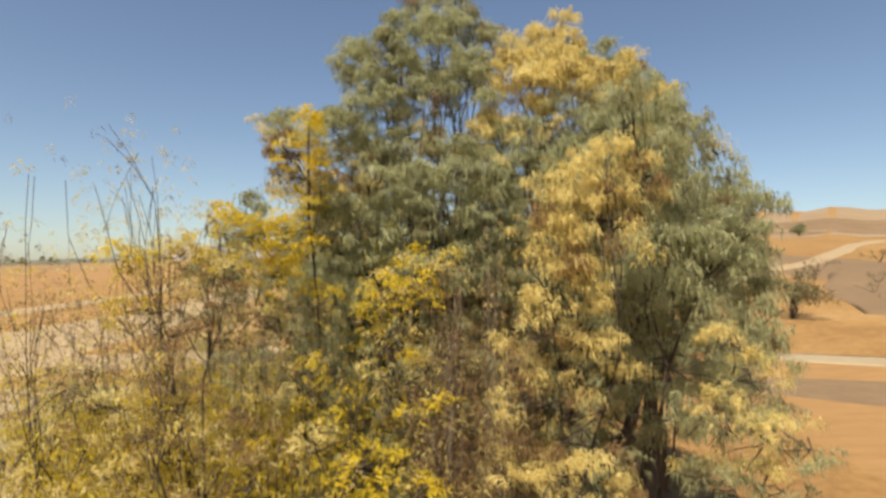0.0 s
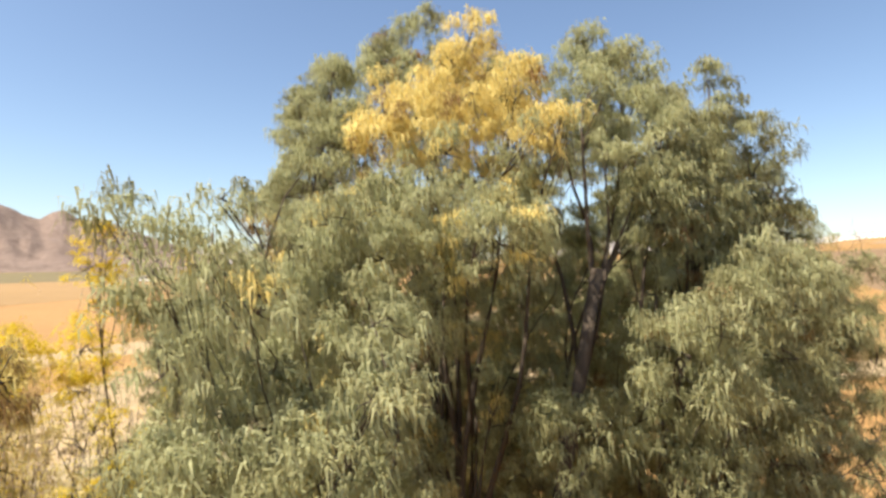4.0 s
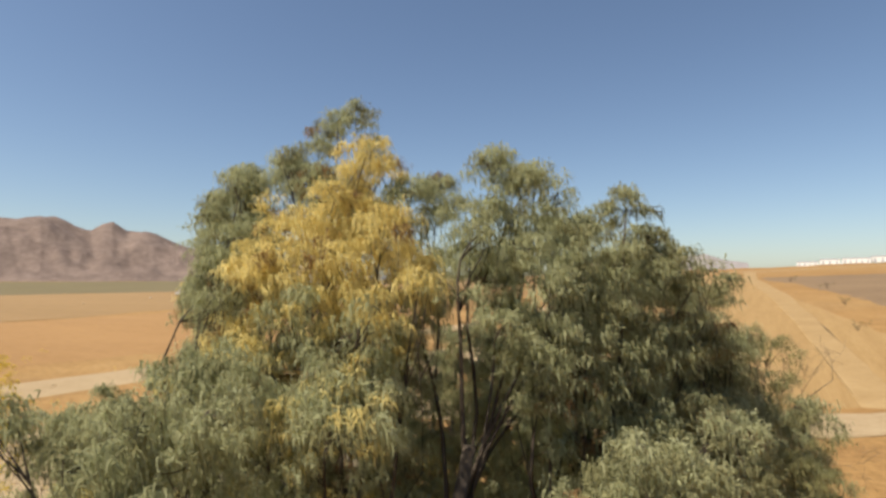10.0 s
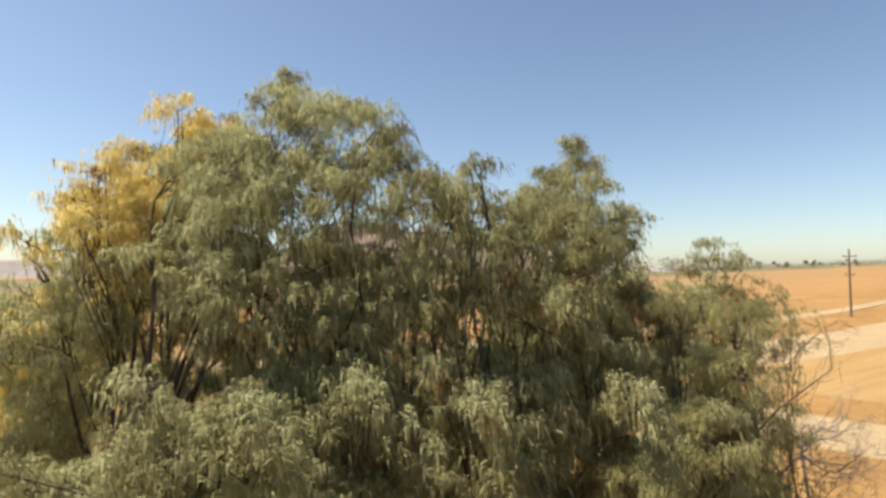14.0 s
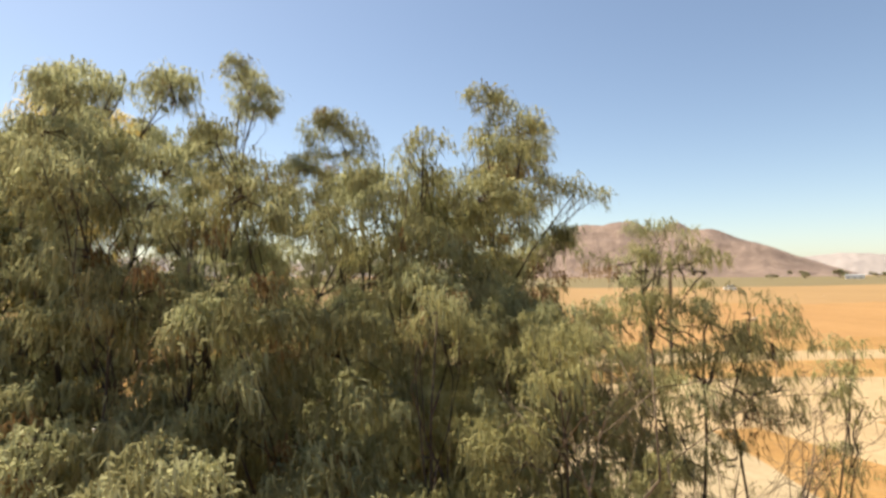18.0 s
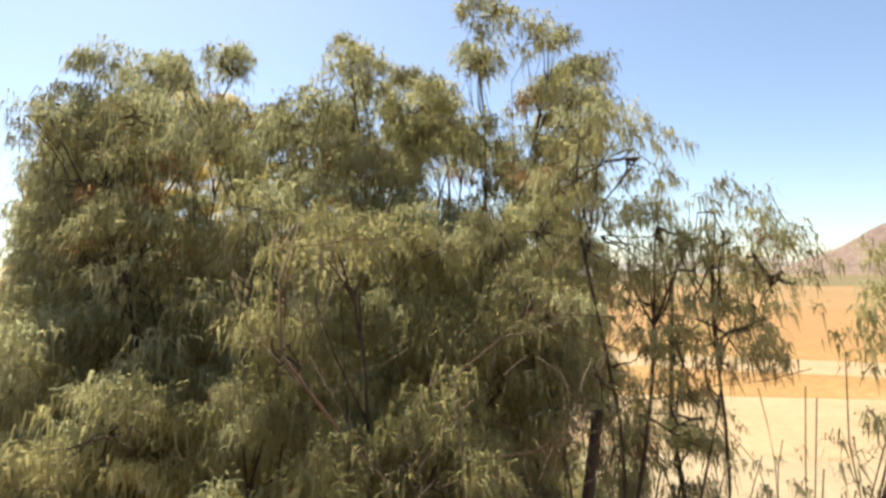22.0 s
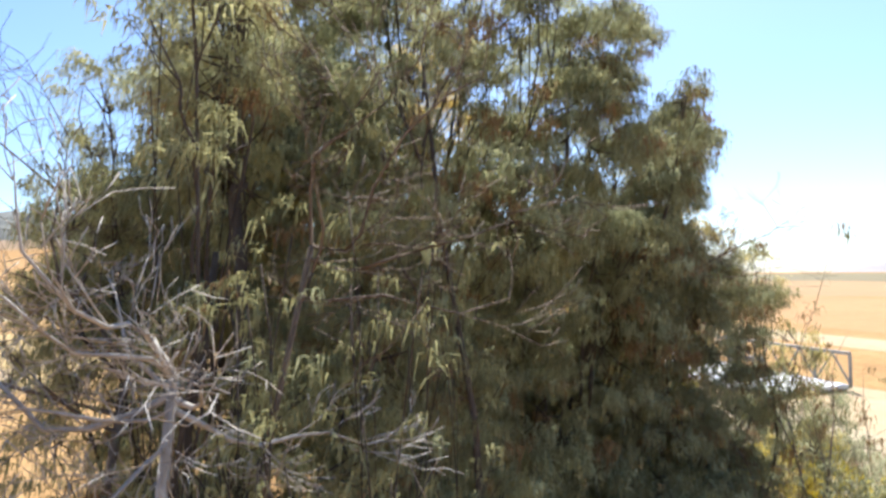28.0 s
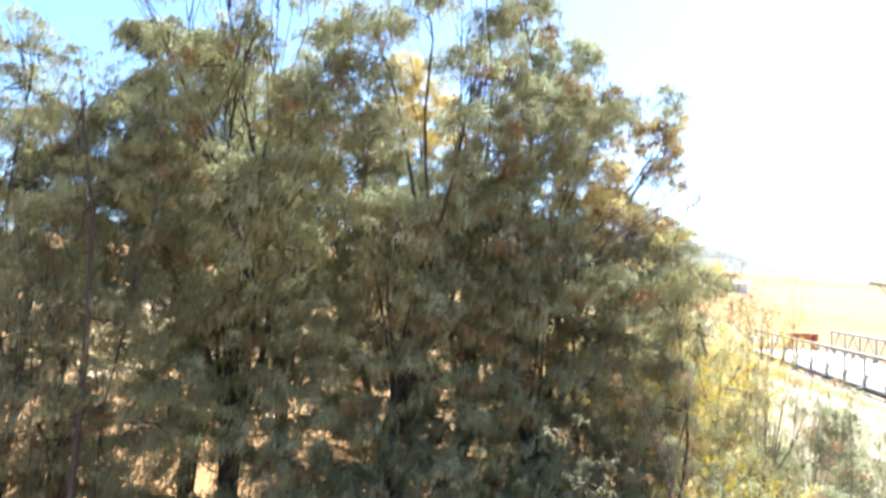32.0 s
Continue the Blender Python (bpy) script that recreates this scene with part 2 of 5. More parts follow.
def tube(bm, pts, radii, sides=7):
    """A tapered, bent limb through pts."""
    rings = []
    for i, p in enumerate(pts):
        d = (pts[min(i + 1, len(pts) - 1)] - pts[max(i - 1, 0)]).normalized()
        s = d.orthogonal().normalized()
        u = d.cross(s)
        rings.append([bm.verts.new(p + (s * math.cos(a) + u * math.sin(a)) * radii[i]) for a in (2 * math.pi * k / sides for k in range(sides))])
    for a, b in zip(rings, rings[1:]):
        # joins each corner to the nearest one of the next ring, so that the limb does not twist
        off = min(range(sides), key=lambda k: (a[0].co - b[k].co).length)
        for k in range(sides):
            bm.faces.new((a[k], a[(k + 1) % sides], b[(k + 1 + off) % sides], b[(k + off) % sides]))
    bm.faces.new(rings[-1])


def limb_line(rng, a, b, bends=5, sway=0.08, sag=0.0, rise=0.0):
    """A gently winding line from a to b; rise makes it climb first and lean outwards later."""
    a, b = Vector(a), Vector(b)
    size = (b - a).length
    one, two, three = (Vector(rng.normal(0, 1, 3)) * size * sway * w for w in (0.7, 0.45, 0.25))
    ctrl = Vector((a.x + (b.x - a.x) * 0.3, a.y + (b.y - a.y) * 0.3, a.z + (b.z - a.z) * 0.7))
    out = []
    for i in range(bends + 1):
        k = i / bends
        bow = a * (1 - k) ** 2 + ctrl * 2 * k * (1 - k) + b * k * k
        p = a.lerp(b, k).lerp(bow, rise)
        p += one * math.sin(math.pi * k) + two * math.sin(2 * math.pi * k) + three * math.sin(3 * math.pi * k)
        out.append(p + Vector((0, 0, math.sin(math.pi * k) * sag * size)))
    return out


# ---- ground ----
AZ_KEYS = (0, 8, 16, 26, 40, 52, 62, 140, 150, 158, 166, 175, 225, 270, 300, 318, 328, 338, 346, 352, 360)
RISE = (3.4, 3.0, 2.3, 1.4, 0.5, 0.1, 0.0, 0.0, 0.1, 1.2, 2.4, 3.2, 3.4, 4.5, 6.0, 7.5, 7.2, 5.6, 4.6, 4.0, 3.4)
HILL = (4, 3, 2, 2, 2, 0, 0, 0, 0, 5, 14, 30, 32, 35, 40, 40, 34, 20, 10, 6, 4)
CX, CY = 1.5, 8.5


def ground_z(x, y):
    x, y = np.asarray(x, float), np.asarray(y, float)
    dx, dy = x - CX, y - CY
    r = np.hypot(dx, dy)
    az = np.degrees(np.arctan2(-dx, dy)) % 360
    s, h = np.interp(az, AZ_KEYS, RISE) / 100, np.interp(az, AZ_KEYS, HILL)
    near = np.clip(r - 14, 0, None)
    run = np.where(near < 20, near ** 2 / 40, near - 10)
    run = 1200 * (1 - np.exp(-run / 1200))
    k = np.clip((r - 450) / 500, 0, 1)
    roll = 0.12 * np.sin(x * 0.11 + 1.3) * np.sin(y * 0.09) * np.clip((r - 16) / 20, 0, 1)
    far = np.clip((r - 300) / 900, 0, 1) * h * 0.12 * (np.sin(az * 1.1) + np.sin(az * 2.7 + 1))
    return s * run + h * k * k * (3 - 2 * k) + roll + far


def gz(x, y):
    return float(ground_z(x, y))


n_az, radii = 288, np.concatenate([[0.01], np.geomspace(2.5, 4400, 95)])
ang = np.arange(n_az) / n_az * 2 * np.pi
gx, gy = CX + np.outer(radii, np.cos(ang)), CY + np.outer(radii, np.sin(ang))
gv = np.stack([gx, gy, ground_z(gx, gy)], -1).reshape(-1, 3)
ii, jj = np.meshgrid(np.arange(len(radii) - 1), np.arange(n_az), indexing="ij")
a0, b0 = ii * n_az + jj, ii * n_az + (jj + 1) % n_az
gq = np.stack([a0, a0 + n_az, b0 + n_az, b0], -1).reshape(-1, 4)
mid = gv[gq].mean(1)
g_az = np.degrees(np.arctan2(-(mid[:, 0] - CX), mid[:, 1] - CY)) % 360
g_r = np.hypot(mid[:, 0] - CX, mid[:, 1] - CY)


def ground_material():
    m, nodes, links = material("dry_orange_plain")
    b = nodes["Principled BSDF"]
    tc = nodes.new("ShaderNodeTexCoord")
    n1 = noise_node(nodes, links, 0.012, 6, 0.65, tc.outputs["Object"])
    n2 = noise_node(nodes, links, 0.15, 8, 0.7, tc.outputs["Object"])
    n3 = noise_node(nodes, links, 2.2, 8, 0.75, tc.outputs["Object"])
    r1 = ramp(nodes, [(0.35, (0.262, 0.144, 0.051)), (0.5, (0.326, 0.195, 0.079)), (0.66, (0.366, 0.247, 0.115))])
    r2 = ramp(nodes, [(0.38, (0.210, 0.124, 0.058)), (0.55, (0.320, 0.199, 0.085)), (0.7, (0.400, 0.278, 0.145))])
    r3 = ramp(nodes, [(0.3, (0.546, 0.499, 0.437)), (0.7, (1.15, 1.12, 1.08))])
    for n, r in ((n1, r1), (n2, r2), (n3, r3)):
        links.new(n.outputs["Fac"], r.inputs["Fac"])
    mix, mul = nodes.new("ShaderNodeMix"), nodes.new("ShaderNodeMix")
    mix.data_type = mul.data_type = "RGBA"
    mul.blend_type = "MULTIPLY"
    mix.inputs["Factor"].default_value, mul.inputs["Factor"].default_value = 0.5, 0.8
    links.new(r1.outputs["Color"], mix.inputs["A"])
    links.new(r2.outputs["Color"], mix.inputs["B"])
    links.new(mix.outputs["Result"], mul.inputs["A"])
    links.new(r3.outputs["Color"], mul.inputs["B"])
    links.new(mul.outputs["Result"], b.inputs["Base Color"])
    b.inputs["Roughness"].default_value = 0.95
    b.inputs["Specular IOR Level"].default_value = 0.1
    bp = nodes.new("ShaderNodeBump")
    bp.inputs["Strength"].default_value, bp.inputs["Distance"].default_value = 0.6, 0.08
    links.new(n3.outputs["Fac"], bp.inputs["Height"])
    links.new(bp.outputs["Normal"], b.inputs["Normal"])
    return m


PLAIN = ground_material()
ground = bulk("ground", gv, faces4=gq, mats=[PLAIN], smooth=True)
tagged(ground, "dry orange-tan open plain of clay and sparse dead grass", "ground", kind="structure")


def sheet_z(x, y):
    """The height of the ground's own facets."""
    x, y = np.asarray(x, float), np.asarray(y, float)
    r = np.clip(np.hypot(x - CX, y - CY), 2.5, 4300)
    fi = np.interp(np.log(r), np.log(radii), np.arange(len(radii)))
    fj = (np.arctan2(y - CY, x - CX) % (2 * np.pi)) / (2 * np.pi) * n_az
    i, j = np.clip(fi.astype(int), 0, len(radii) - 2), fj.astype(int) % n_az
    u = np.clip((r - radii[i]) / (radii[i + 1] - radii[i]), 0, 1)
    v, z, k = fj - np.floor(fj), gv[:, 2].reshape(len(radii), n_az), (j + 1) % n_az
    return (z[i, j] * (1 - v) + z[i, k] * v) * (1 - u) + (z[i + 1, j] * (1 - v) + z[i + 1, k] * v) * u


def strip(name, line, widths, mat, label, lift=0.03, kind="structure", category="road", seg=4.0, ragged=0.25):
    """A band that lies on the ground along a line, with uneven edges."""
    rng = np.random.default_rng(len(name) + int(abs(line[0][0])))
    pts, ws = [], []
    for k in range(len(line) - 1):
        a, b = np.array(line[k]), np.array(line[k + 1])
        n = max(1, int(np.linalg.norm(b - a) / seg))
        for i in range(n):
            pts.append(a + (b - a) * i / n)
            ws.append(widths[k] + (widths[k + 1] - widths[k]) * i / n)
    pts.append(np.array(line[-1]))
    ws.append(widths[-1])
    pts, ws = np.array(pts, float), np.array(ws, float)
    for _ in range(3):
        pts[1:-1] = (pts[:-2] + 2 * pts[1:-1] + pts[2:]) / 4
    d = np.gradient(pts, axis=0)
    d /= np.linalg.norm(d, axis=1, keepdims=True)
    side = np.stack([-d[:, 1], d[:, 0]], -1)
    cols, n = 11, len(pts)
    across = np.concatenate([[-0.5], np.linspace(-0.41, 0.41, cols - 2), [0.5]])
    soft = np.ones(7) / 7 ** 0.5
    vs = []
    for c in range(cols):
        rim = c in (0, cols - 1)
        edge = np.convolve(rng.normal(0, ragged, n + 6), soft, "valid") if rim else 0
        p = pts + side * (across[c] * ws + edge)[:, None]
        r = np.hypot(p[:, 0] - CX, p[:, 1] - CY)
        high = np.full(n, -0.02) if rim else lift * 0.5 + r * 0.0003
        high[[0, -1]] = -0.02
        vs.append(np.c_[p, sheet_z(p[:, 0], p[:, 1]) + high])
    v = np.array(vs)
    i, j = np.meshgrid(np.arange(cols - 1), np.arange(n - 1), indexing="ij")
    q = np.stack([i * n + j, i * n + j + 1, (i + 1) * n + j + 1, (i + 1) * n + j], -1).reshape(-1, 4)[:, ::-1]
    ob = bulk(name, v.reshape(-1, 3), faces4=q, mats=[mat], smooth=True)
    return tagged(ob, label, category, kind=kind)


strip("field", [(-77, -260), (-77, 60), (-120, 420)], [62, 62, 70], CLAY, "orange-brown ploughed field beyond the telegraph poles", 0.01, category="field", seg=12)
strip("field", [(-196, -300), (-196, 60), (-240, 620)], [176, 176, 176], TAN, "wide tan stubble field reaching towards the mountains", 0.1, category="field", seg=30)
strip("field", [(-860, -900), (-860, 1500)], [1150, 1150], CROP, "distant dull green crop strip below the mountains", 0.3, category="field", seg=80)
strip("field", [(3, 38), (-8, 130), (-28, 300), (-40, 420)], [34, 36, 40, 44], FURROW, "furrowed tan stubble strip beside the dirt road", 0.02, category="field", seg=8)
strip("field", [(55, 60), (60, 160), (50, 320)], [70, 90, 110], BROWN, "brown dry heath on the rising ground", 0.02, category="field", seg=10)
strip("field", [(15, -6), (17, 10), (22, 26)], [14, 15, 12], CLAY, "bare orange clay slope beside the trees", 0.015, category="field", seg=4)
strip("field", [(250, 440), (330, 480), (400, 455), (455, 400), (500, 330)], [60, 130, 170, 170, 150], BROWN, "dark brown heath band across the far hill", 2.2, category="field", seg=20, ragged=4.0)
strip("field", [(151, 713), (271, 676), (383, 619), (483, 544), (569, 452)], [420, 460, 480, 480, 460], HILL_TAN, "brown grass over the far rounded hill, paled as by haze", 0.9, category="field", seg=16, ragged=3.0)
def around(az, r):
    """A place on the plain: degrees left of +y and metres from the clump."""
    return (CX - math.sin(radians(az)) * r, CY + math.cos(radians(az)) * r)


strip("field", [(14, 21), (18, 18), (24, 15), (32, 11)], [3, 5.5, 6.5, 6], BROWN, "thin brown heath on the clay slope", 0.05, category="field", seg=2, ragged=0.6)
strip("field", [(38, 34), (52, 50), (66, 62), (84, 78)], [5, 10, 14, 14], BROWN, "patchy brown heath below the side track", 0.05, category="field", seg=4, ragged=1.0)
strip("field", [around(a, 800) for a in (156, 164, 172, 180, 190, 200)], [150, 230, 250, 250, 250, 200], BROWN, "brown heath on the far southern slope", 1.2, category="field", seg=25, ragged=5.0)
strip("field", [around(a, 475) for a in (161, 168, 176, 186)], [10, 26, 24, 14], BROWN, "dark line of scrub across the southern slope", 0.8, category="field", seg=12, ragged=2.0)
strip("field", [around(a, 425) for a in (160, 163, 166)], [12, 30, 12], STRAW, "pale bare field on the southern slope", 0.8, category="field", seg=10, ragged=2.0)
strip("field", [around(a, 265) for a in (160, 168, 178, 190)], [120, 190, 210, 180], CROP, "dull green field below the southern slope", 0.35, category="field", seg=14, ragged=3.0)
strip("field", [around(a, 68) for a in (167, 174, 182, 192)], [16, 30, 32, 22], STRAW, "pale straw stubble south of the trees", 0.06, category="field", seg=5, ragged=1.0)
strip("field", [around(a, 40) for a in (197, 204, 212, 222, 232)], [10, 26, 30, 30, 18], STRAW, "straw-yellow stubble south-east of the trees", 0.05, category="field", seg=4, ragged=0.8)
strip("pavement", [around(a, 66) for a in (197, 204, 212, 222, 230)], [8, 15, 17, 16, 8], SAND, "bare pale sandy ground beyond the stubble", 0.09, category="verge", seg=5, ragged=0.8)
strip("pavement", [around(a, r) for a, r in ((165, 52), (172, 47), (180, 45), (190, 42), (200, 35), (210, 28), (220, 24), (230, 23))], [2.2, 2.8, 2.8, 2.6, 2.4, 2.2, 2.0, 2.0], LANE, "pale narrow track south of the trees", 0.12, category="track", seg=3, ragged=0.25)
strip("pavement", [(9.9, 40), (8.8, 72), (6, 136), (-5, 300), (-13, 520)], [2.5, 3, 4, 6, 9], TRACK, "worn pale track along the edge of the field", 0.06, category="track", ragged=0.3, seg=2.5)
strip("road", [(-60, 530), (-13, 563), (40, 600), (140, 650)], [12, 13, 13, 12], LANE, "pale cross road beyond the stubble field", 0.2, seg=12)
strip("road", [(-17.8, -28), (-17.8, -2), (-20, 14), (-23, 30), (-17, 60), (-18.3, 90), (-25.2, 150), (-40, 260), (-62, 440), (-90, 700)],
      [7, 7.5, 12, 13, 9.5, 8.5, 8.5, 9, 9, 9], LANE, "pale sandy dirt road running past the telegraph poles", 0.06)
strip("road", [(-17.8, -29), (-17, -60), (-10, -110), (4, -180), (30, -300)], [7, 9, 12, 12, 12], LANE, "pale dirt road beyond the steel bridge", 0.06)
strip("road", [(-21, 29), (-8, 31), (3, 33), (14, 40), (20, 48), (30, 62), (43, 70), (56, 72), (76, 85), (110, 115), (162, 161), (230, 215)], [6, 6, 6, 3, 2.5, 2.5, 2.5, 3, 4, 5, 6, 7], LANE, "sandy side track curving up the slope", 0.09)
strip("pavement", [(-36, -40), (-38, 10), (-37, 40), (-32, 92), (-38.6, 163), (-54, 270)], [7, 7, 6, 3.5, 3.5, 4], LANE, "light sandy verge behind the telegraph poles", 0.05, category="verge")
strip("pavement", [(-9, -20), (-11, 0), (-14, 16), (-12, 26)], [6, 9, 12, 10], SAND, "trampled sandy ground beside the trees", 0.03, category="verge")
strip("pavement", [(18, 27.5), (22, 24.6), (27, 21.5), (38, 16)], [1.2, 2.8, 3.2, 3.0], SAND, "bare pale sandy patch on the slope", 0.07, category="verge")

# ---- mountains ----
def ridge(name, keys, heights, dist, deep, mat, label, rough, seed):
    """A mountain range along a stretch of headings; keys in degrees left of +y, heights in degrees of elevation."""
    a0, a1 = keys[0], keys[-1]
    na, nr = int((a1 - a0) * 6) + 1, 44
    noise.seed_set(seed)
    vs = []
    for i in range(na):
        az = a0 + (a1 - a0) * i / (na - 1)
        top = math.tan(radians(float(np.interp(az, keys, heights)))) * dist
        for j in range(nr):
            k = j / (nr - 1)
            r = dist - deep * 0.55 + deep * k
            shape = max(0.0, math.sin(math.pi * min(1, k / 0.55 * 0.5))) ** 1.35 if k < 0.55 else max(0.0, 1 - (k - 0.55) / 0.45) ** 0.8
            x, y = CX - math.sin(radians(az)) * r, CY + math.cos(radians(az)) * r
            p = Vector((x, y, 0)) * 0.0042
            g = noise.fractal(p, 0.9, 2.1, 6) + 0.6 * abs(noise.noise(p * 3.1)) - 0.25
            wob = (1 - shape * 0.92) * shape * 4
            vs.append((x, y, gz(x, y) - 4 + shape * top + g * rough * wob * top * 0.5 + g * rough * 0.06 * top))
    i, j = np.meshgrid(np.arange(na - 1), np.arange(nr - 1), indexing="ij")
    q = np.stack([i * nr + j, i * nr + j + 1, (i + 1) * nr + j + 1, (i + 1) * nr + j], -1).reshape(-1, 4)
    ob = bulk(name, np.array(vs), faces4=q, mats=[mat], smooth=True)
    return tagged(ob, label, "mountain", kind="structure")


ridge("backdrop", (47, 49, 51.3, 53.2, 55.5, 57.3, 58.5, 59.5, 60.7, 61.4, 62.2, 63.6, 64.7, 65.8, 67.7, 69.5, 71.5, 73.2, 75, 77, 79, 81),
      (0.3, 1.0, 1.8, 2.7, 3.5, 4.25, 4.3, 4.2, 4.9, 4.75, 4.2, 4.6, 5.2, 5.45, 5.15, 4.9, 4.2, 3.4, 2.4, 1.6, 0.8, 0.2), 2600, 1500, ROCK,
      "bare pinkish-brown rocky mountain with rounded peaks", 0.30, 3)
# these far ridges get their haze from the colour of FAR_ROCK
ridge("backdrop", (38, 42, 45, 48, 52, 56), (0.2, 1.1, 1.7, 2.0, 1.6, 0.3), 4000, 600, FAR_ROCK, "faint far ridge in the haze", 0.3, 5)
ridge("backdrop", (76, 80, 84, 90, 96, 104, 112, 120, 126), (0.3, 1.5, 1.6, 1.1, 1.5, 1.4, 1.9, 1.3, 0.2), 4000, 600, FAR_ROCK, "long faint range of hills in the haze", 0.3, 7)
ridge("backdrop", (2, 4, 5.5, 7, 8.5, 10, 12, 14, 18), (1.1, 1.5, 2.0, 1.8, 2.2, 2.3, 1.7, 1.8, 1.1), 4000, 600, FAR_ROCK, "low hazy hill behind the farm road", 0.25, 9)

ridge("backdrop", (156, 160, 163.3, 164.7, 166.6, 168.2, 172, 180, 190, 200, 210, 220, 228), (0.4, 1.6, 2.65, 3.25, 3.5, 3.7, 3.6, 3.5, 3.7, 3.8, 3.4, 2.6, 0.5), 2300, 900, WOODED,
      "low dark wooded hill on the southern skyline", 0.25, 13)

# ---- trees ----
def mops(rng, centers, sizes, strands, droop, width, lean=(0.18, 0.10)):
    """Weeping tufts: fine tapered strands that spread from each centre and hang down. Gives corners and triangles."""
    c = np.repeat(centers, strands, axis=0)
    s = np.repeat(sizes, strands)
    m = len(c)
    a = rng.uniform(0, 2 * np.pi, m)
    reach = s * np.sqrt(rng.uniform(0.02, 1, m))
    out = np.stack([np.cos(a), np.sin(a), np.zeros(m)], -1)
    up = s * (rng.uniform(-0.5, 0.75, m) - 0.35 * (reach / s) ** 2)
    base = c + out * (reach * 0.6)[:, None] + np.stack([0 * a, 0 * a, up], -1) + rng.normal(0, 0.22, (m, 3)) * s[:, None]
    fall = s * droop * rng.uniform(0.3, 1.5, m)
    end = base + out * (s * rng.uniform(0.1, 0.7, m))[:, None] + np.stack([lean[0] * fall, lean[1] * fall, -fall], -1) + rng.normal(0, 0.22, (m, 3)) * s[:, None]
    w = rng.uniform(0.6, 1.3, m) * width
    t = rng.uniform(0, 2 * np.pi, m)
    side = np.stack([np.cos(t), np.sin(t), rng.normal(0, 0.4, m)], -1) * w[:, None] / 2
    return np.stack([base - side, base + side, end], 1).reshape(-1, 3), np.arange(m)[:, None] * 3 + np.array([[0, 1, 2]])


def lobe_points(rng, lobes, per_area, squash=0.85):
    """Tuft centres: each lobe carries hanging sprays with gaps between them, thinner towards the top of the tree."""
    cs, which = [], []
    for i, (x, y, z, r) in enumerate(lobes):
        k = 1.0 if z < 5.5 else max(0.78, 1.0 - 0.12 * (z - 5.5))
        sprays = max(7, int(32 * r * r))
        per = max(3, int(per_area * k * r * r / sprays))
        d = rng.normal(0, 1, (sprays, 3))
        d /= np.linalg.norm(d, axis=1, keepdims=True)
        d[:, 2] = np.where(d[:, 2] < -0.45, -d[:, 2], d[:, 2])
        far = np.where(rng.random(sprays) < 0.12, rng.uniform(1.02, 1.2, sprays), rng.uniform(0.2, 1.0, sprays) ** 0.5)
        mid = np.array([x, y, z]) + d * (r * far)[:, None] * [1, 1, squash]
        n = sprays * per
        drop = rng.random(n)
        off = rng.normal(0, 1, (n, 3)) * np.stack([0.04 + 0.045 * drop, 0.04 + 0.045 * drop, np.full(n, 0.04)], -1)
        off += np.stack([0.05 * drop, 0.03 * drop, -0.34 * drop + 0.1], -1)
        cs.append(np.repeat(mid, per, axis=0) + off)
        which.append(np.full(n, i))
    return np.concatenate(cs), np.concatenate(which)


def tresses(rng, centers, reach, strands, droop, width, facing=None, lean=(0.16, 0.09)):
    """Mop-headed tufts: strands that arch out of each centre and hang down, broadest at the bend. Gives corners and triangles."""
    c = np.repeat(centers, strands, axis=0)
    s = np.repeat(reach, strands)
    m = len(c)
    a = rng.uniform(0, 2 * np.pi, m)
    out = np.stack([np.cos(a), np.sin(a)], -1)
    if facing is not None:
        out = out + 0.75 * np.repeat(facing, strands, axis=0)[:, :2]
        out /= np.linalg.norm(out, axis=1, keepdims=True) + 1e-6
    k = np.sqrt(rng.uniform(0.02, 1.0, m))
    root = c + rng.normal(0, 0.3, (m, 3)) * s[:, None]
    bend = root + np.c_[out * (s * k)[:, None], s * (0.42 - 0.55 * k * k)] + rng.normal(0, 0.13, (m, 3)) * s[:, None]
    fall = s * droop * rng.uniform(0.5, 2.1, m)
    end = bend + np.c_[out * (s * 0.34 * k)[:, None], -fall] + rng.normal(0, 0.25, (m, 3)) * s[:, None]
    end[:, :2] += fall[:, None] * np.array(lean)
    w = rng.uniform(0.6, 1.35, m) * width / 2
    side = np.c_[-out[:, 1], out[:, 0], rng.normal(0, 0.3, m)] + np.c_[rng.normal(0, 0.35, (m, 2)), np.zeros(m)]
    side *= w[:, None]
    v = np.stack([root, bend - side, bend + side, end], 1).reshape(-1, 3)
    q = np.arange(m)[:, None, None] * 4 + np.array([[[0, 1, 2], [2, 1, 3]]])
    return v, q.reshape(-1, 3)


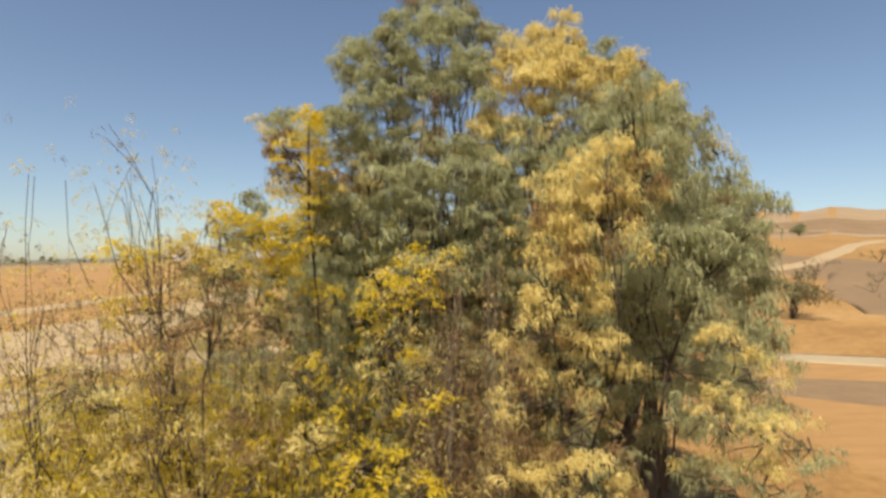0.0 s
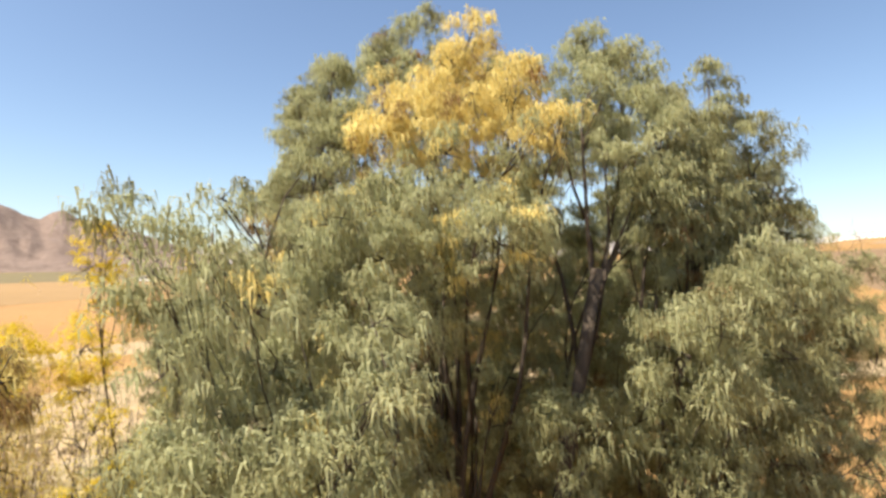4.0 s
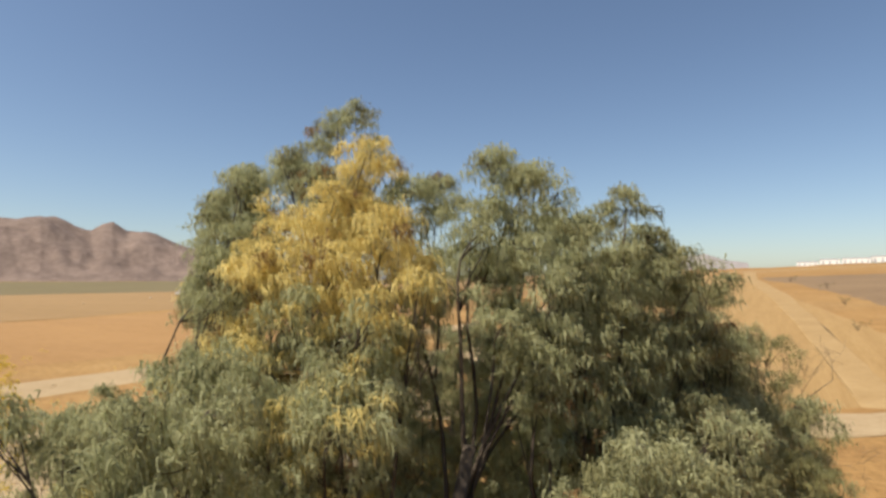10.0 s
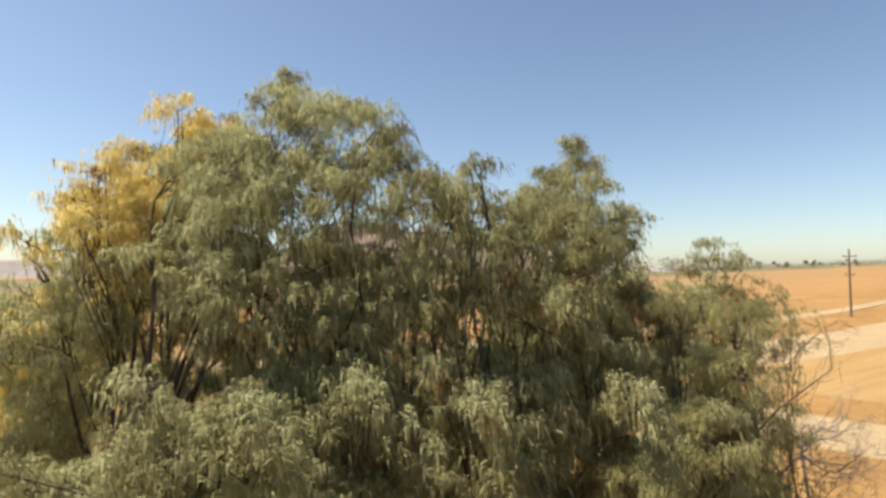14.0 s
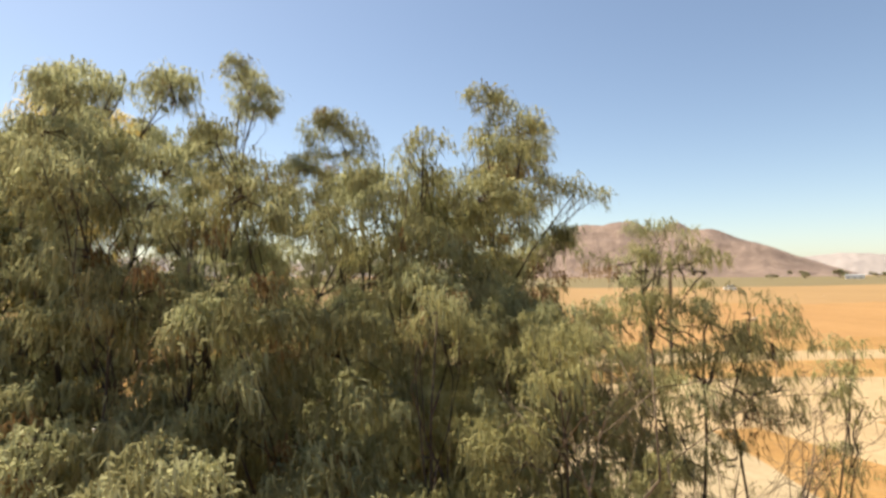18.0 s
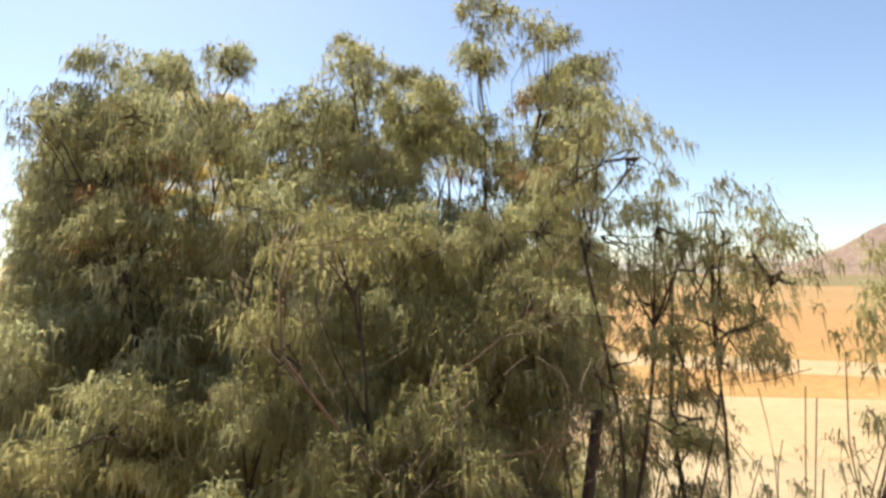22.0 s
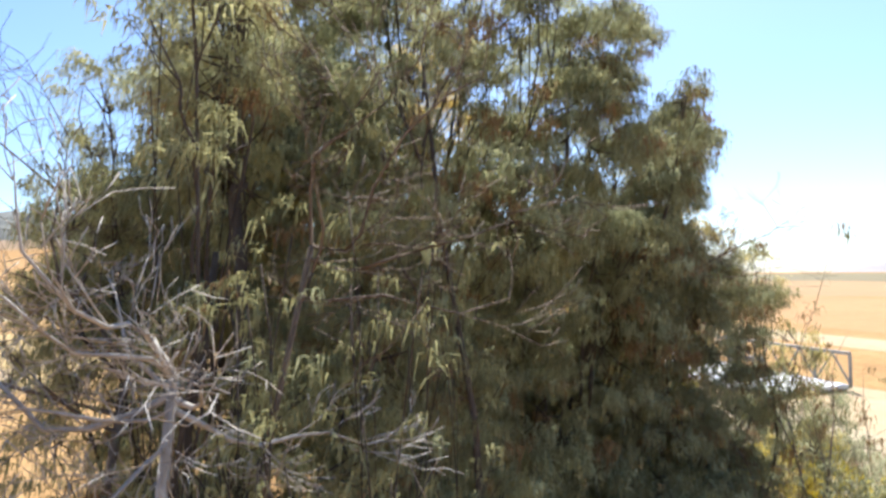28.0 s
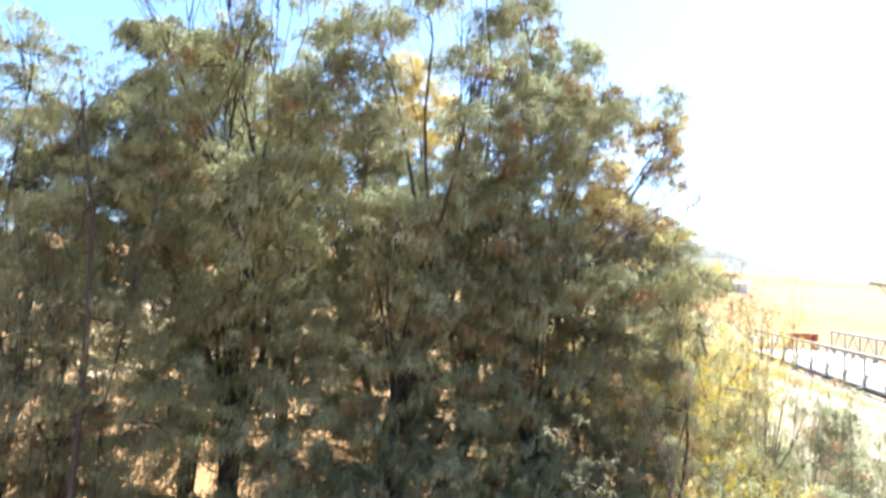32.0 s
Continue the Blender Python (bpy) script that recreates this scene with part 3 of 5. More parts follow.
def lobe_tufts(rng, lobes, heads, squash=0.85, each=5):
    """Tuft centres: rounded heads on and in the lobes, each a dome of small tufts; with the way each tuft faces."""
    cs, ds, which = [], [], []
    for i, (x, y, z, r) in enumerate(lobes):
        n = max(3 if r < 0.4 else 5, int(heads * r * r))
        d = rng.normal(0, 1, (n, 3))
        d /= np.linalg.norm(d, axis=1, keepdims=True)
        d[:, 2] = np.where(d[:, 2] < -0.5, -d[:, 2], d[:, 2])
        far = np.where(rng.random(n) < 0.1, rng.uniform(0.98, 1.14, n), rng.uniform(0.2, 0.98, n) ** 0.5)
        mid = np.array([x, y, z]) + d * (r * far)[:, None] * [1, 1, squash]
        m, a = n * each, rng.uniform(0, 2 * np.pi, n * each)
        u = np.sqrt(rng.random(m)) * np.repeat(rng.uniform(0.08, 0.20, n), each)
        off = np.stack([np.cos(a) * u, np.sin(a) * u, 0.08 - 3.5 * u * u - 0.2 * rng.random(m) ** 2], -1)
        off[:, :2] += off[:, 2:3] * -0.14
        cs.append(np.repeat(mid, each, axis=0) + off)
        ds.append(np.repeat(d, each, axis=0) * 0.5 + np.stack([np.cos(a), np.sin(a), 0 * a], -1) * (u / 0.16)[:, None])
        which.append(np.full(m, i))
    return np.concatenate(cs), np.concatenate(ds), np.concatenate(which)


def crown(name, rng, lobes, parent, mats, pick, mops_per=66, strands=18, size=(0.032, 0.08), droop=0.7, width=0.0145):
    """Mop-headed hanging tufts on a tree's lobes."""
    c, d, which = lobe_tufts(rng, lobes, mops_per)
    v, q = tresses(rng, c, rng.uniform(*size, len(c)), strands, droop, width, d)
    ob = bulk(name, v - np.array(parent.matrix_world.translation), faces3=q, mats=mats, index=np.repeat(pick(rng, c, which), strands * 2), parent=parent)
    ob["kind"] = "stuff"
    return ob


def tree(x, y, lobes, label, mats, pick, seed, trunk_r=0.16, fork=2.6, lean=(0.0, 0.0), group="tree clump", bark=None, twigs=6, **leafy):
    """A many-limbed tree: a trunk, a limb to each lobe, fine twigs, and a crown of weeping tufts."""
    bark = bark or BARK
    rng = np.random.default_rng(seed)
    z0 = gz(x, y)
    top = empty("tree", x, y, z0)
    tagged(top, label, "tree", group)
    o = Vector((x, y, z0))
    bm = bmesh.new()
    tip = Vector((x + lean[0], y + lean[1], z0 + fork))
    pts = limb_line(rng, o - Vector((0, 0, 0.15)), tip, 6, 0.05)
    tube(bm, [p - o for p in pts], [trunk_r * (1.25 - 1.0 * i / 6) for i in range(7)], 10)
    part("trunk", bm, bark, top, smooth=True)
    fine, thin = bmesh.new(), min(1.0, 0.3 + trunk_r * 4)
    for i, (lx, ly, lz, lr) in enumerate(sorted(lobes, key=lambda l: l[2])):
        goal = Vector((lx, ly, lz - lr * 0.1))
        k = min(1.0, max(0.15, (lz - 0.45) / fork))
        if i % 2 == 0 or len(lobes) < 14:
            bm = bmesh.new()
            pts = limb_line(rng, o.lerp(tip, k), goal, 9, 0.05, 0.0, 0.1)
            r0 = 0.6 * trunk_r * (0.22 + 0.2 * lr) * min(1.0, 1.3 - 0.05 * lz)
            tube(bm, [p - o for p in pts], [r0 * (1 - n / 9) ** 1.2 + 0.004 for n in range(10)], 6)
            part("limb", bm, bark, top, smooth=True)
        else:
            pts = [Vector((lx, ly, lz)) + Vector(rng.normal(0, 0.25, 3)) * lr for _ in range(10)]
        for _ in range(twigs):
            s = pts[int(rng.integers(4, 10))]
            d = Vector(rng.normal(0, 1, 3)).normalized() * lr * float(rng.uniform(0.5, 0.95))
            d.z = min(d.z, lr * 0.45)
            tube(fine, [p - o for p in limb_line(rng, s, Vector((lx, ly, lz)) + d, 3, 0.08)], [thin * t for t in (0.009, 0.007, 0.005, 0.003)], 3)
    part("twig_spray", fine, bark, top, smooth=True)["kind"] = "stuff"
    crown("crown", rng, list(lobes), top, mats, pick, **leafy)
    return top


def sprout(rng, a, way, size, depth, radius, out, tips, spread=0.55, lift=0.25):
    """Grows a bare limb and its side shoots; gathers tubes in out and shoot ends in tips."""
    n = 4
    pts, p, d = [a.copy()], a.copy(), way.normalized()
    for _ in range(n):
        d = (d + Vector(rng.normal(0, 0.16, 3)) + Vector((0, 0, lift * 0.12))).normalized()
        p = p + d * size / n
        pts.append(p.copy())
    out.append((pts, [radius * (1 - 0.6 * i / n) for i in range(n + 1)]))
    if depth == 0:
        tips.append(p.copy())
        tips.append(pts[2].copy())
        return
    for k in range(int(rng.integers(3, 5))):
        s = pts[min(n, 1 + k % n + int(rng.integers(0, 2)))]
        w = (d + Vector(rng.normal(0, spread, 3)) + Vector((0, 0, lift))).normalized()
        sprout(rng, s, w, size * float(rng.uniform(0.5, 0.78)), depth - 1, radius * 0.5, out, tips, spread, lift)


def shrub(x, y, height, label, seed, stems=4, depth=2, spread=0.5, bark=None, mats=(), pick=None, strands=26, size=(0.07, 0.15), droop=0.7, width=0.009,
          share=1.0, girth=0.03, outward=0.5, category="shrub", name="shrub", group="scrub round the clump", lift=0.25, lean=(0, 0), doubled=2, wide=0.22, bole=0.0, bare=0.0):
    """A many-stemmed bush or a bare small tree, with or without leaves at its shoots. wide: its reach sideways, as a share of its height; bare: how thin its leaves grow towards the top."""
    rng = np.random.default_rng(seed)
    z0 = gz(x, y)
    o = Vector((x, y, z0))
    top = empty(name, x, y, z0)
    tagged(top, label, category, group)
    tips, grown = [], []
    for k in range(stems):
        a = 2 * math.pi * (k + float(rng.uniform(0, 0.8))) / stems
        way = Vector((math.cos(a) * outward + lean[0], math.sin(a) * outward + lean[1], 1))
        out = []
        sprout(rng, Vector((math.cos(a), math.sin(a), -0.5)) * 0.06, way, height * float(rng.uniform(0.5, 0.66)), depth, girth * float(rng.uniform(0.7, 1.2)), out, tips, spread, lift)
        grown.append(out)
    ends = np.array(tips)
    fz = (height - bole) / ends[:, 2].max()
    squeeze = min(1.0, height * wide * 1.35 / float(np.percentile(np.hypot(ends[:, 0], ends[:, 1]), 90)))
    up = Vector((0, 0, bole))

    def fit(p):
        return Vector((p[0] * squeeze, p[1] * squeeze, p[2] * fz))

    fine = bmesh.new()
    for out in grown:
        bm = bmesh.new()
        for k, (pts, rr) in enumerate(out):
            tube(fine if k else bm, [fit(p) + up for p in (pts[::2] if k > 8 else pts)], [max(r, 0.003) for r in (rr[::2] if k > 8 else rr)], 3 if k else 6)
        part("stem", bm, bark or TWIG, top, smooth=True)
    part("twig_spray", fine, bark or TWIG, top, smooth=True)["kind"] = "stuff"
    if bole:
        bm = bmesh.new()
        tube(bm, limb_line(rng, (0, 0, -0.1), (0, 0, bole + 0.05), 5, 0.03), [girth * (1.9 - 0.16 * i) for i in range(6)], 8)
        part("trunk", bm, bark or TWIG, top, smooth=True)
    if mats:
        c = np.array([fit(p) + up for p in ends[rng.random(len(ends)) < share * (1 - bare * np.clip(ends[:, 2] / ends[:, 2].max() * 2 - 1, 0, 1))]])
        c = np.concatenate([c + rng.normal(0, 0.06, c.shape) * (1 + i) for i in range(doubled)])
        if strands > 18 or GREEN in mats:
            way = c - np.array([0, 0, height * 0.5])
            v, q = tresses(rng, c, rng.uniform(*size, len(c)) * 0.75, strands // 2, droop, width * 1.1, way / (np.linalg.norm(way, axis=1, keepdims=True) + 1e-6))
        else:
            v, q = mops(rng, c, rng.uniform(*size, len(c)), strands, droop, width)
        tone = np.repeat((pick or mixed(*([1] * len(mats))))(rng, c, None), len(q) // len(c))
        ob = bulk("foliage", v, faces3=q, mats=list(mats), index=tone, parent=top)
        ob["kind"] = "stuff"
    return top


# the billows of each crown: middle and reach
BILLOWS_YELLOW = [
    (-1.9, 4.9, 6.3, 0.24), (-2.0, 4.9, 5.95, 0.27), (-1.95, 4.95, 5.55, 0.3), (-2.1, 4.85, 5.15, 0.3), (-2.15, 4.85, 4.7, 0.33), (-2.3, 4.8, 4.2, 0.36),
    (-1.75, 4.8, 4.4, 0.3), (-1.9, 4.7, 3.6, 0.4),
]
BILLOWS_LEMON = [
    (-3.1, 4.4, 4.85, 0.3), (-2.7, 4.3, 4.65, 0.33), (-2.45, 4.2, 4.2, 0.35), (-2.85, 4.1, 4.1, 0.33), (-3.35, 4.4, 4.35, 0.33), (-3.65, 4.6, 4.85, 0.24),
    (-2.35, 4.4, 5.1, 0.25), (-3.0, 4.3, 3.5, 0.4), (-2.4, 4.1, 3.3, 0.4), (-2.75, 4.5, 5.25, 0.22),
]
BILLOWS_BRIGHT = [
    (-0.88, 2.9, 4.75, 0.24), (-1.13, 2.95, 4.6, 0.22), (-1.15, 2.85, 4.2, 0.25), (-0.95, 2.9, 3.9, 0.2), (-1.65, 2.95, 3.45, 0.3), (-1.3, 2.7, 3.35, 0.26),
    (-1.4, 2.85, 2.9, 0.35), (-0.9, 2.7, 3.1, 0.28),
]
BILLOWS_DRY = [
    (-2.25, 9.4, 5.2, 0.27), (-2.55, 9.3, 4.75, 0.3), (-2.05, 9.7, 4.6, 0.32), (-2.45, 9.7, 4.1, 0.36), (-2.85, 9.5, 3.7, 0.32), (-2.15, 9.95, 3.5, 0.36),
    (-2.6, 9.9, 2.9, 0.38), (-3.0, 9.7, 2.6, 0.34),
]
BILLOWS_YOUNG = [
    (4.05, 11.6, 7.02, 0.2), (3.9, 11.45, 6.82, 0.24), (4.1, 11.75, 6.78, 0.24), (4.0, 11.35, 6.52, 0.24), (4.05, 11.65, 6.42, 0.28), (4.1, 11.9, 6.48, 0.2),
    (4.0, 11.45, 6.12, 0.26), (4.05, 11.85, 6.08, 0.24), (4.0, 11.25, 6.0, 0.22), (4.1, 11.65, 5.78, 0.26), (4.05, 11.9, 5.58, 0.22), (4.0, 11.4, 5.58, 0.25),
]
BILLOWS_SAPLING = [
    (4.17, 12.15, 6.53, 0.18), (4.09, 12.07, 6.31, 0.26), (4.11, 12.26, 6.28, 0.23), (3.97, 12.40, 6.22, 0.16), (4.05, 12.15, 5.99, 0.26), (4.10, 12.00, 5.95, 0.21),
    (4.14, 12.22, 5.97, 0.26), (4.10, 11.91, 5.88, 0.18),
]
BILLOWS_DULL = [
    (-3.9, 3.9, 3.7, 0.33), (-3.35, 3.65, 3.5, 0.36), (-2.8, 3.45, 3.25, 0.38), (-3.8, 3.5, 3.25, 0.38), (-2.3, 3.3, 3.1, 0.36), (-3.3, 3.4, 2.8, 0.42),
]
BILLOWS_TALL = [
    (-0.02, 7.98, 9.36, 0.2), (0.31, 8.03, 9.35, 0.2), (-0.4, 8.1, 9.15, 0.29), (0.35, 8.25, 9, 0.21), (0.2, 6.75, 8.7, 0.15), (0.23, 6.92, 8.47, 0.2),
    (-0.25, 7.5, 8.4, 0.4), (0.65, 7.05, 8.25, 0.37), (0, 8.71, 8.16, 0.2), (0.83, 8.04, 6.2, 0.2),
]
BILLOWS_WEST = [
    (-2.75, 7.9, 7.05, 0.24), (-2.45, 7.8, 6.75, 0.3), (-2.5, 8.0, 6.2, 0.3),
    (-0.83, 7.17, 8.53, 0.2), (-0.55, 7.06, 8.4, 0.2), (-1, 7.2, 8.1, 0.37), (-0.92, 6.78, 8.08, 0.2), (-1.3, 7.5, 7.95, 0.47), (-1.49, 8, 7.92, 0.2),
    (-0.85, 7.05, 7.65, 0.49), (-2.51, 8.1, 7.25, 0.2), (-1.15, 7.2, 7.05, 0.49), (-1.75, 7.8, 6.9, 0.49), (-1.6, 7.35, 6.9, 0.37), (-2.35, 7.95, 6.75, 0.29),
    (-1.89, 7.65, 6.43, 0.2), (-1, 7.05, 6.3, 0.49), (-1.45, 8.55, 6, 0.45), (-2.2, 8.85, 4.5, 0.37), (-2.05, 8.85, 3.9, 0.45),
]
BILLOWS_GOLD = [
    (1.63, 6.51, 8.45, 0.2), (1.4, 6.9, 8.25, 0.32), (1.54, 6.07, 7.98, 0.2), (1.25, 6.75, 7.8, 0.4), (2.34, 5.84, 7.67, 0.2), (1.85, 6.45, 7.65, 0.37),
    (0.8, 6.3, 7.5, 0.49), (1.96, 5.68, 7.43, 0.2), (1.4, 6.15, 7.35, 0.49), (1.4, 5.7, 7.35, 0.25), (2.3, 6.15, 7.2, 0.37), (0.95, 5.85, 7.2, 0.32),
    (2.75, 5.7, 7.2, 0.15), (1.85, 5.55, 7.05, 0.16), (2.15, 5.85, 7.05, 0.32), (2.6, 5.4, 7.05, 0.15), (1.4, 6, 6.75, 0.49),
    (2.15, 5.7, 6.75, 0.32), (0.5, 6.3, 6.6, 0.49), (2, 6.15, 6.6, 0.49), (0.65, 5.1, 6.45, 0.15), (2.45, 5.25, 6.3, 0.29),
]
BILLOWS_GOLD_LOW = [
    (2.15, 5.55, 6.15, 0.49), (0.65, 5.55, 5.85, 0.49), (0.65, 5.4, 5.4, 0.4),
    (0.8, 5.55, 4.8, 0.49), (0.8, 5.4, 3.75, 0.4), (0.65, 5.55, 3.3, 0.49),
]
BILLOWS_MID = [
    (2.31, 7.9, 8.46, 0.2), (2.6, 7.26, 8.37, 0.2), (2.59, 8.01, 8.34, 0.2), (2.9, 7.65, 8.25, 0.15), (2.97, 7.42, 8.22, 0.2), (3.16, 7.36, 8.05, 0.2),
    (1.85, 6.9, 7.95, 0.37), (2.6, 6.9, 7.8, 0.32), (3.35, 7.8, 7.65, 0.25), (2.9, 6.45, 7.65, 0.15), (3.2, 6.6, 7.5, 0.15), (3.05, 7.35, 7.5, 0.49),
    (3.35, 7.35, 7.35, 0.4), (2.6, 6.75, 7.2, 0.49), (3.2, 6.15, 6.9, 0.16), (3.2, 6.75, 6.75, 0.32), (3.05, 8.7, 6.75, 0.49), (3.35, 7.05, 6.45, 0.49),
    (2.6, 7.5, 6.45, 0.29), (2.34, 7.53, 6.25, 0.2),
]
BILLOWS_EAST_FRONT = [
    (3.5, 7.15, 7.25, 0.28), (3.7, 7.3, 6.85, 0.32), (3.45, 6.9, 6.6, 0.32), (3.75, 7.4, 6.3, 0.33), (3.5, 7.05, 6.0, 0.33),
    (3.76, 7.74, 7.91, 0.2), (3.95, 7.8, 7.65, 0.15), (3.8, 7.5, 7.5, 0.16), (3.5, 6.9, 7.35, 0.15), (3.95, 7.95, 7.2, 0.29),
]
BILLOWS_EAST = [
    (3.4, 6.62, 7.16, 0.2), (4.25, 8.1, 6.9, 0.15), (3.5, 6.75, 6.9, 0.15), (3.35, 6.45, 6.6, 0.16), (3.65, 7.65, 6.6, 0.47), (3.5, 7.2, 6.45, 0.49),
    (3.35, 6.6, 6.3, 0.16), (3.95, 7.95, 6.3, 0.45), (4.15, 6.15, 6.15, 0.15), (3.65, 7.5, 6.15, 0.49), (4.55, 7.35, 6, 0.16), (4.0, 7.5, 5.8, 0.33),
    (3.42, 7.23, 5.76, 0.2), (4.3, 6.6, 5.7, 0.4), (3.8, 5.4, 5.7, 0.16), (3.95, 7.05, 5.55, 0.4), (4, 6.3, 5.55, 0.45), (3.65, 5.85, 5.25, 0.45),
]
BILLOWS_EAST_LOW = [
    (4, 6.6, 4.65, 0.49), (3.85, 6, 3.9, 0.49), (4.15, 6.15, 3.75, 0.47), (3.8, 5.55, 3.75, 0.4), (4.15, 6.15, 3.45, 0.4), (3.8, 5.85, 3, 0.42),
]
BILLOWS_NORTH = [
    (2.3, 11.1, 8.25, 0.15), (2.82, 10.71, 8.24, 0.2), (2.75, 11.1, 8.1, 0.15), (1.7, 11.25, 7.95, 0.37), (2.9, 10.65, 7.95, 0.15), (3.2, 10.8, 7.8, 0.15),
    (2, 11.1, 7.65, 0.4), (1.4, 11.1, 7.65, 0.32), (3.8, 10.05, 7.65, 0.15), (3.05, 11.4, 7.5, 0.15), (3.65, 10.5, 7.35, 0.21), (3.35, 10.35, 7.35, 0.29),
    (3.35, 9.75, 7.2, 0.49), (3.35, 10.8, 7.2, 0.15), (3.2, 11.25, 7.05, 0.15), (2, 11.1, 7.05, 0.25), (2.75, 10.35, 7.05, 0.49), (2.75, 11.25, 7.05, 0.15),
    (2.45, 11.1, 6.75, 0.29), (3.65, 10.05, 6.75, 0.49), (3.8, 9.9, 6.6, 0.49), (3.8, 10.2, 6.45, 0.49), (2.9, 11.25, 6.45, 0.15), (2.45, 11.25, 6.45, 0.16),
]
BILLOWS_NORTH_LOW = [
    (2.74, 9.94, 6.43, 0.2), (1.55, 11.1, 6.3, 0.4), (3.5, 10.65, 6.3, 0.49), (1.85, 10.5, 6.15, 0.37), (2.45, 11.4, 6.15, 0.15), (3.5, 10.8, 6.15, 0.49),
    (3.05, 11.1, 5.85, 0.4), (4.1, 11.1, 5.7, 0.4), (3.65, 11.25, 5.7, 0.29), (4.1, 10.8, 5.7, 0.49), (1.55, 10.95, 5.55, 0.49), (2.45, 10.95, 5.55, 0.4),
    (2, 11.1, 5.55, 0.42), (3.35, 11.25, 5.55, 0.29), (3.35, 10.8, 5.4, 0.49), (3.91, 11.22, 5.32, 0.2), (2, 11.1, 5.25, 0.49),
]
BILLOWS_NMID = [
    (0.8, 9.3, 8.4, 0.4), (1.87, 9.67, 7.67, 0.2), (0.35, 10.35, 7.65, 0.16), (0.95, 10.65, 7.2, 0.4), (-0.1, 10.65, 6.9, 0.15), (1.1, 10.8, 6.6, 0.4),
    (0.05, 10.65, 6.3, 0.25), (0.8, 10.95, 6.15, 0.25), (1.25, 11.1, 6.15, 0.37), (0.05, 10.5, 5.85, 0.25), (0.65, 10.8, 5.25, 0.4), (0.05, 10.51, 4.33, 0.2),
]
BILLOWS_LOWE = [
    (4.15, 7.95, 7.4, 0.24),
    (3.8, 8.7, 7.65, 0.15), (3.8, 8.4, 7.5, 0.15), (4.4, 8.1, 7.35, 0.15), (3.5, 8.85, 7.35, 0.32), (4.1, 9.15, 7.2, 0.15), (4.1, 8.4, 7.2, 0.16),
    (4.55, 9, 7.2, 0.15), (4.25, 8.7, 7.05, 0.15), (3.65, 9.6, 7.05, 0.45), (4.4, 9.45, 7.05, 0.15), (4.25, 8.4, 6.6, 0.32), (4.55, 9, 6.45, 0.29),
    (4.25, 8.85, 6.3, 0.49), (4.1, 9.6, 6.15, 0.49), (5.23, 8.9, 5.94, 0.2), (4.4, 8.7, 5.7, 0.49), (4.55, 8.1, 5.7, 0.4), (4.7, 9.45, 5.55, 0.4),
]
BILLOWS_BUSHE = [
    (5.25, 9.65, 5.6, 0.28), (5.15, 9.1, 5.3, 0.3), (5.25, 9.5, 4.8, 0.36), (5.3, 9.2, 4.2, 0.38),
    (4.7, 10.05, 6.6, 0.15), (4.4, 10.2, 6.45, 0.16), (4.18, 11.1, 6.42, 0.2), (4.39, 10.8, 6.4, 0.2), (4.91, 10.61, 6.37, 0.2), (4.1, 10.5, 6.15, 0.37),
    (4.39, 11.33, 6.12, 0.2), (5.01, 10.42, 5.97, 0.2), (4.4, 10.05, 5.7, 0.49), (4.85, 10.95, 5.4, 0.4),
    (4.85, 10.2, 5.25, 0.49),
]
BILLOWS_NEAR = [
    (1.1, 3.75, 6.45, 0.15), (2.15, 4.5, 6.45, 0.15), (1.55, 4.95, 6.45, 0.32), (1.56, 4.32, 6.37, 0.2), (0.95, 3.15, 6.3, 0.15), (1.4, 4.05, 6.15, 0.15),
    (1.1, 4.95, 6.15, 0.25), (1.7, 4.65, 6, 0.4), (1.4, 3.3, 6, 0.32), (1.85, 3.3, 5.85, 0.15), (1.25, 4.5, 5.7, 0.4), (2.3, 3.75, 5.7, 0.15),
    (2, 4.05, 5.7, 0.25), (1.04, 3.84, 5.55, 0.2), (1.4, 3.15, 5.55, 0.15), (0.95, 3.6, 5.55, 0.15), (2.45, 3.45, 5.4, 0.16),
    (1.25, 4.2, 5.25, 0.4), (2.15, 3.45, 5.1, 0.29), (1.55, 3.6, 5.1, 0.4), (1.4, 3.45, 4.8, 0.49), (2.45, 3.6, 4.65, 0.16), (1.85, 3.45, 4.65, 0.49),
]
BILLOWS_NEAR_LOW = [
    (1.4, 3.6, 4.5, 0.49), (1.4, 4.8, 4.35, 0.49), (1.4, 4.2, 4.05, 0.49), (2.15, 3.3, 4.05, 0.37), (1.4, 3.3, 3.9, 0.49), (2.15, 3.45, 3.45, 0.37),
    (2.3, 3.9, 3.45, 0.49), (1.25, 3.9, 3.3, 0.4),
]
